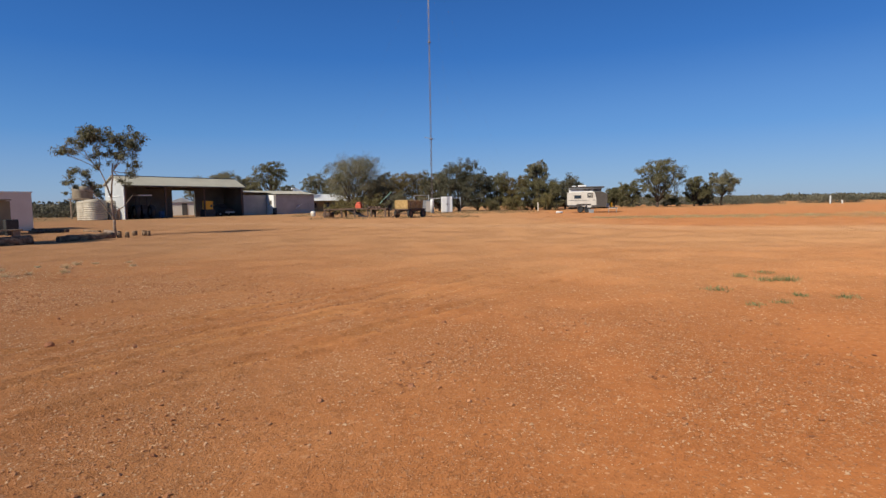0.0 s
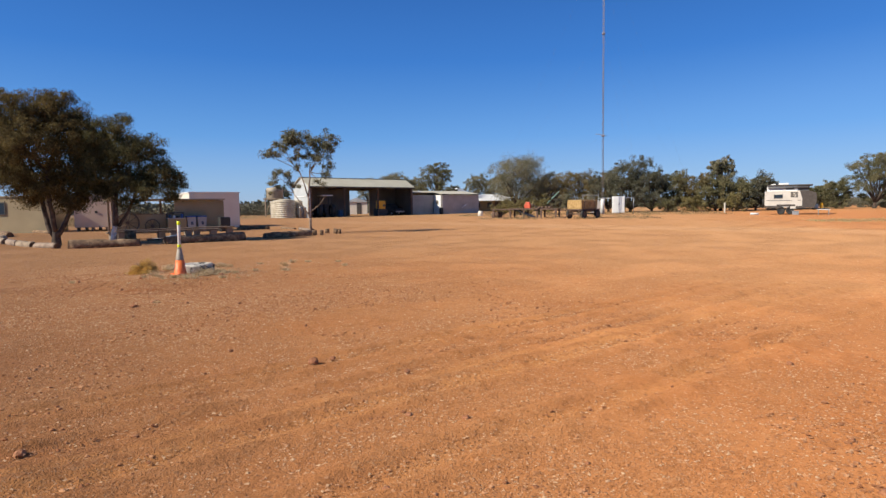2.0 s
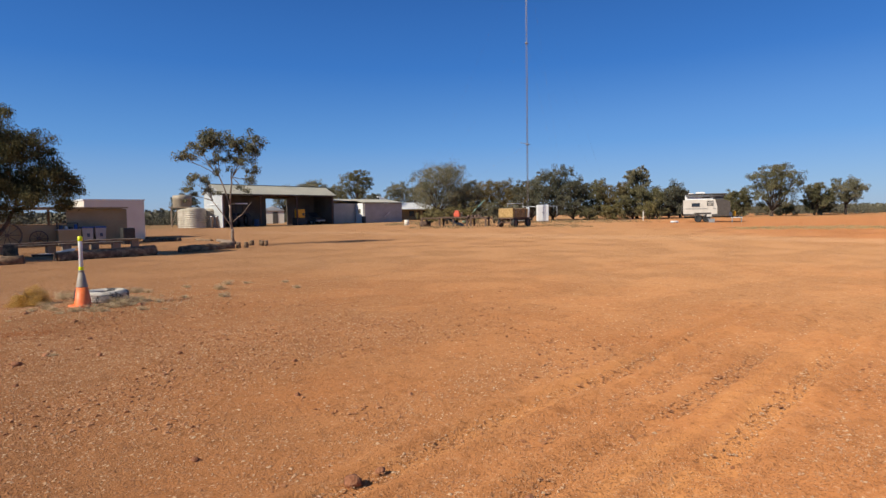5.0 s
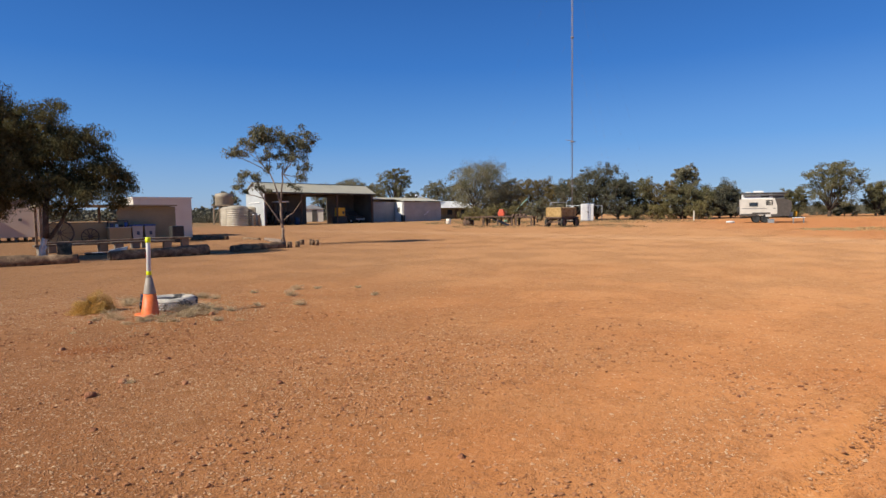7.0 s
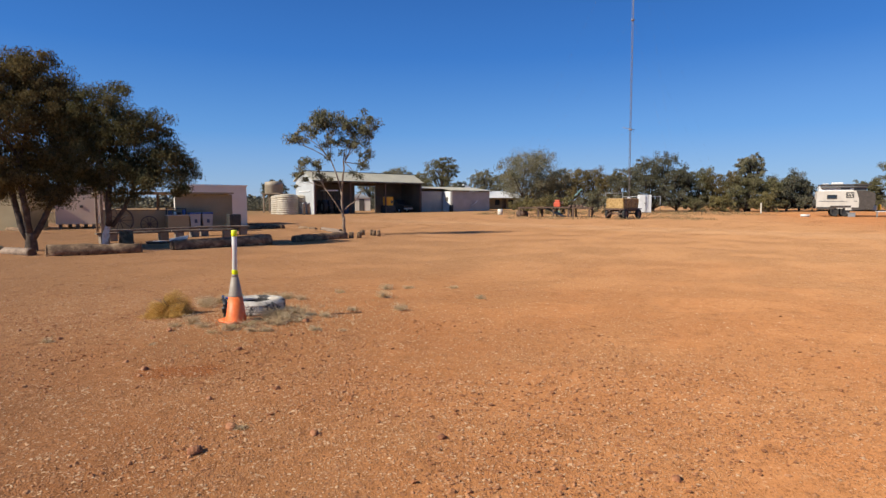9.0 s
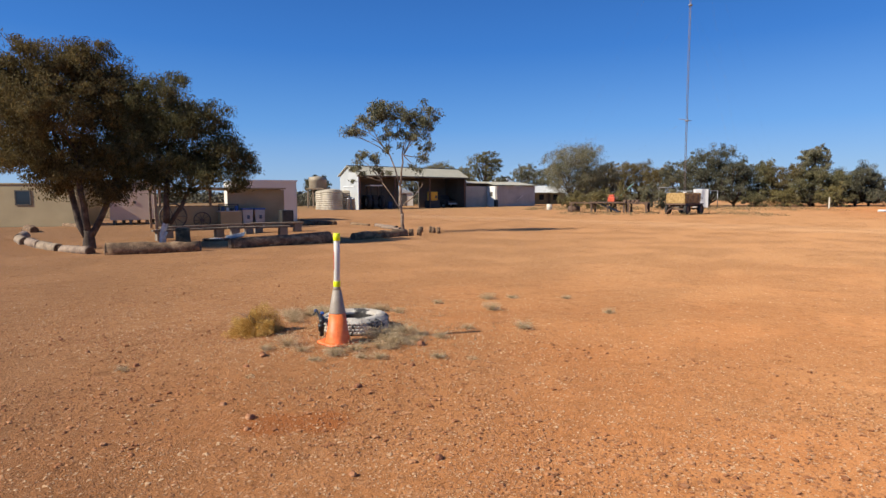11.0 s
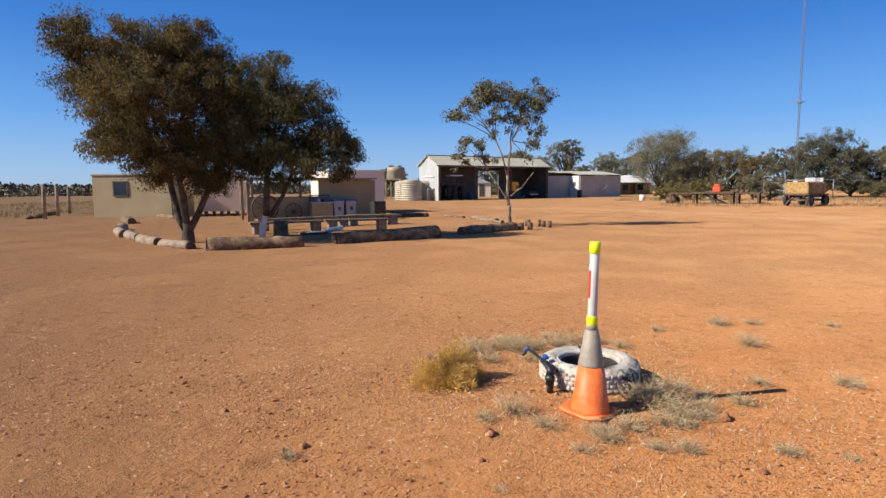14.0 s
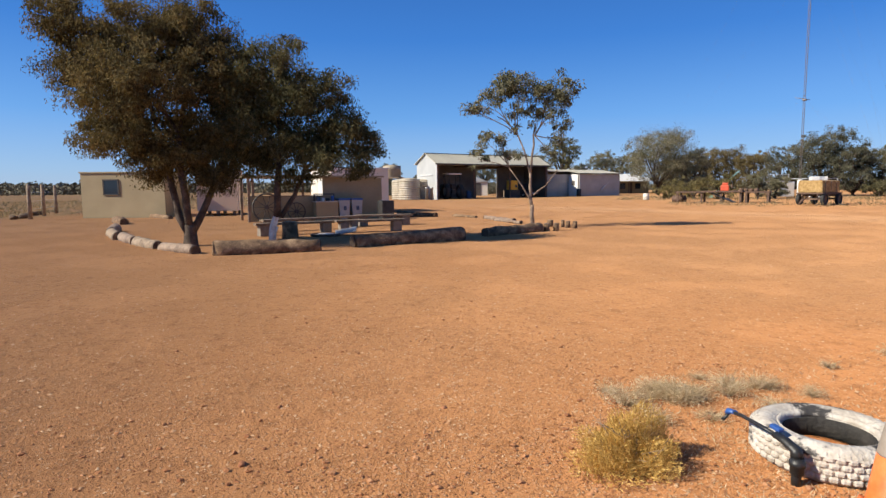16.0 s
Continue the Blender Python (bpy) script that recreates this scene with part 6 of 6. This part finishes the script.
SALT = []
for k in range(3):
    s = thing("saltbush", 0, 0, 0, 0, "low dry grey saltbush on red earth", "shrub", "saltbushes")
    bush_mesh(s, "foliage", SALTBUSH, 80 + k, 950, 0.2, 0.12 + 0.03 * k, (0.013, 0.0055), 0.4)
    twigs(s, 84 + k, 70, 0.2, 0.16, SALTBUSH, 0.0022)
    SALT.append(s)
SPOTS = [(-10.30, 12.26, 1.15), (-10.12, 12.12, 0.95), (-10.55, 11.62, 0.8), (-10.33, 12.45, 1.15), (-10.2, 12.62, 1.05), (-10.42, 12.25, 1.1), (-10.25, 12.2, 1.0), (-10.4, 11.78, 0.95), (-10.2, 11.95, 0.9), (-10.5, 11.55, 0.7), (-10.9, 11.6, 0.8), (-11.15, 11.72, 0.9), (-11.3, 11.55, 0.6),
         (-11.75, 12.75, 0.9), (-11.95, 13.0, 1.1), (-11.6, 13.25, 1.2), (-11.3, 13.5, 1.1), (-11.8, 13.4, 1.0), (-12.1, 13.2, 0.8), (-11.1, 13.75, 0.8), (-10.75, 13.7, 0.7), (-10.0, 12.35, 0.8), (-9.75, 12.55, 0.6),
         (-9.62, 14.37, 0.9), (-8.99, 13.37, 0.85), (-8.06, 14.59, 0.6), (-9.9, 15.2, 0.9), (-9.55, 15.4, 0.7), (-10.5, 14.6, 0.6), (-12.17, 10.6, 0.45), (-8.6, 9.0, 0.4), (-10.9, 10.75, 0.35), (-9.6, 13.1, 0.6), (-10.6, 11.35, 0.55), (-10.05, 11.6, 0.6), (-8.75, 15.6, 0.6), (-9.2, 11.9, 0.4)]
rq = random.Random(21)
SPOTS += [(-11.55 + rq.gauss(0, 0.33), 13.3 + rq.gauss(0, 0.3), rq.uniform(0.6, 1.0)) for k in range(14)]
SPOTS += [(-10.25 + rq.gauss(0, 0.35), 11.95 + rq.gauss(0, 0.3), rq.uniform(0.4, 0.7)) for k in range(7)]
rs = random.Random(8)
for k, (x, y, s) in enumerate(SPOTS):
    m = pose(x, y, gz(x, y) - 0.004, 0, 0, rs.uniform(0, 360)) @ Matrix.Diagonal((s, s, s * rs.uniform(0.55, 1.05), 1))
    if k < 3:
        SALT[k].matrix_basis = m
    else:
        o = copy_thing(SALT[k % 3], m)
        o.matrix_basis = m


def grass_patch(name, label, mat, spots, seed, blade=(0.16, 0.012), per=26, kind="stuff", upright=1.0):
    r = np.random.default_rng(seed)
    pts, ways = [], []
    for x, y, rad in spots:
        q = r.normal(size=(per, 2)) * rad
        for u, v in q:
            pts.append((x + u, y + v, gz(x + u, y + v) - 0.005))
    pts = np.array(pts)
    n = len(pts)
    ways = unit(np.array([0, 0, upright]) + r.normal(size=(n, 3)) * 0.55)
    ways[:, 2] = np.abs(ways[:, 2])
    ob = blades(name, mat, None, pts, ways, blade[0] * (0.5 + r.random(n)), blade[1] * (0.6 + 0.8 * r.random(n)), r)
    tagged(ob, label, "grass", kind=kind)


grass_patch("green_tufts", "small green grass tufts on red earth", TUFT, [(5.73, 10.57, 0.12), (5.95, 10.65, 0.12), (5.5, 10.6, 0.1), (5.99, 11.58, 0.1), (5.32, 11.15, 0.06), (4.19, 9.55, 0.1), (5.67, 8.72, 0.08), (4.06, 8.17, 0.07), (4.5, 8.3, 0.06), (5.1, 8.9, 0.06)], 91, (0.07, 0.009), 110)
strip = []
for k in range(800):
    a = rng.random()
    x = 11 + 34 * a
    y = 45.5 + rng.normal() * (1.2 + 3.2 * a) - 4 * a
    strip.append((x, y, 0.3))
grass_patch("grass_strip", "strip of pale green grass across the red yard", GREEN_GRASS, strip, 92, (0.12, 0.02), 16)
dry = [(rng.uniform(-85, -44.5), rng.uniform(20, 75), 0.4) for k in range(900)]
dry = [d for d in dry if d[0] < -46 - 0.1 * abs(d[1] - 30)]
grass_patch("dry_grass", "dry yellow grass on open ground", GRASS, dry, 93, (0.28, 0.035), 16)
yard = [(rng.uniform(-20, 10), rng.uniform(66, 84), 0.3) for k in range(420)] + [(rng.uniform(-14, 2), rng.uniform(52, 62), 0.25) for k in range(160)]
grass_patch("yard_grass", "sparse dry grass round the yard gear", GRASS, yard, 94, (0.2, 0.025), 14)
litter = [(-10.6 + rng.normal() * 0.8, 12.4 + rng.normal() * 0.9, 0.14) for k in range(420)] + [(rng.uniform(-30, -18), rng.uniform(20, 32), 0.3) for k in range(60)]
grass_patch("dry_litter", "dry stalks and leaf litter on the ground", SALTBUSH, litter, 95, (0.032, 0.005), 16, upright=0.1)

# ---- single stones and clods ----
STONES = [(-4.42, 6.45, 0.055), (-4.3, 6.62, 0.03), (-5.12, 4.13, 0.035), (-3.06, 3.66, 0.03), (-4.2, 3.66, 0.035), (-0.13, 7.39, 0.03), (-9.88, 10.82, 0.035), (-11.18, 11.34, 0.035), (-12.17, 10.75, 0.03), (-10.32, 10.0, 0.04), (-10.68, 10.15, 0.03),
          (-12.23, 10.64, 0.035), (-9.85, 12.21, 0.045), (-11.2, 11.36, 0.04), (-8.68, 9.0, 0.045), (-7.22, 9.2, 0.03), (-8.66, 8.6, 0.05), (-5.8, 8.98, 0.035), (-8.07, 9.05, 0.035), (-13.06, 10.98, 0.03)]
for k in range(70):
    u = rng.random()
    STONES.append((1 - 14 * u + rng.normal() * 2.2, 4.6 + 7.6 * u + rng.normal() * 1.5, 0.012 + 0.02 * rng.random() ** 2))
for k, (x, y, s) in enumerate(STONES):
    t = part("stone", rough_blob(60 + k, (s, s * 0.8, s * 0.65), 2), STONE, smooth=True)
    t.matrix_basis = pose(x, y, gz(x, y) + 0.02 * noise.noise((x * 0.35, y * 0.35, 3)) * min(1, abs(x + 10.7) / 3) - 0.004, 0, 0, 37 * k)
    tagged(t, "small rust-brown stone lying on red earth", "stone", "loose stones")
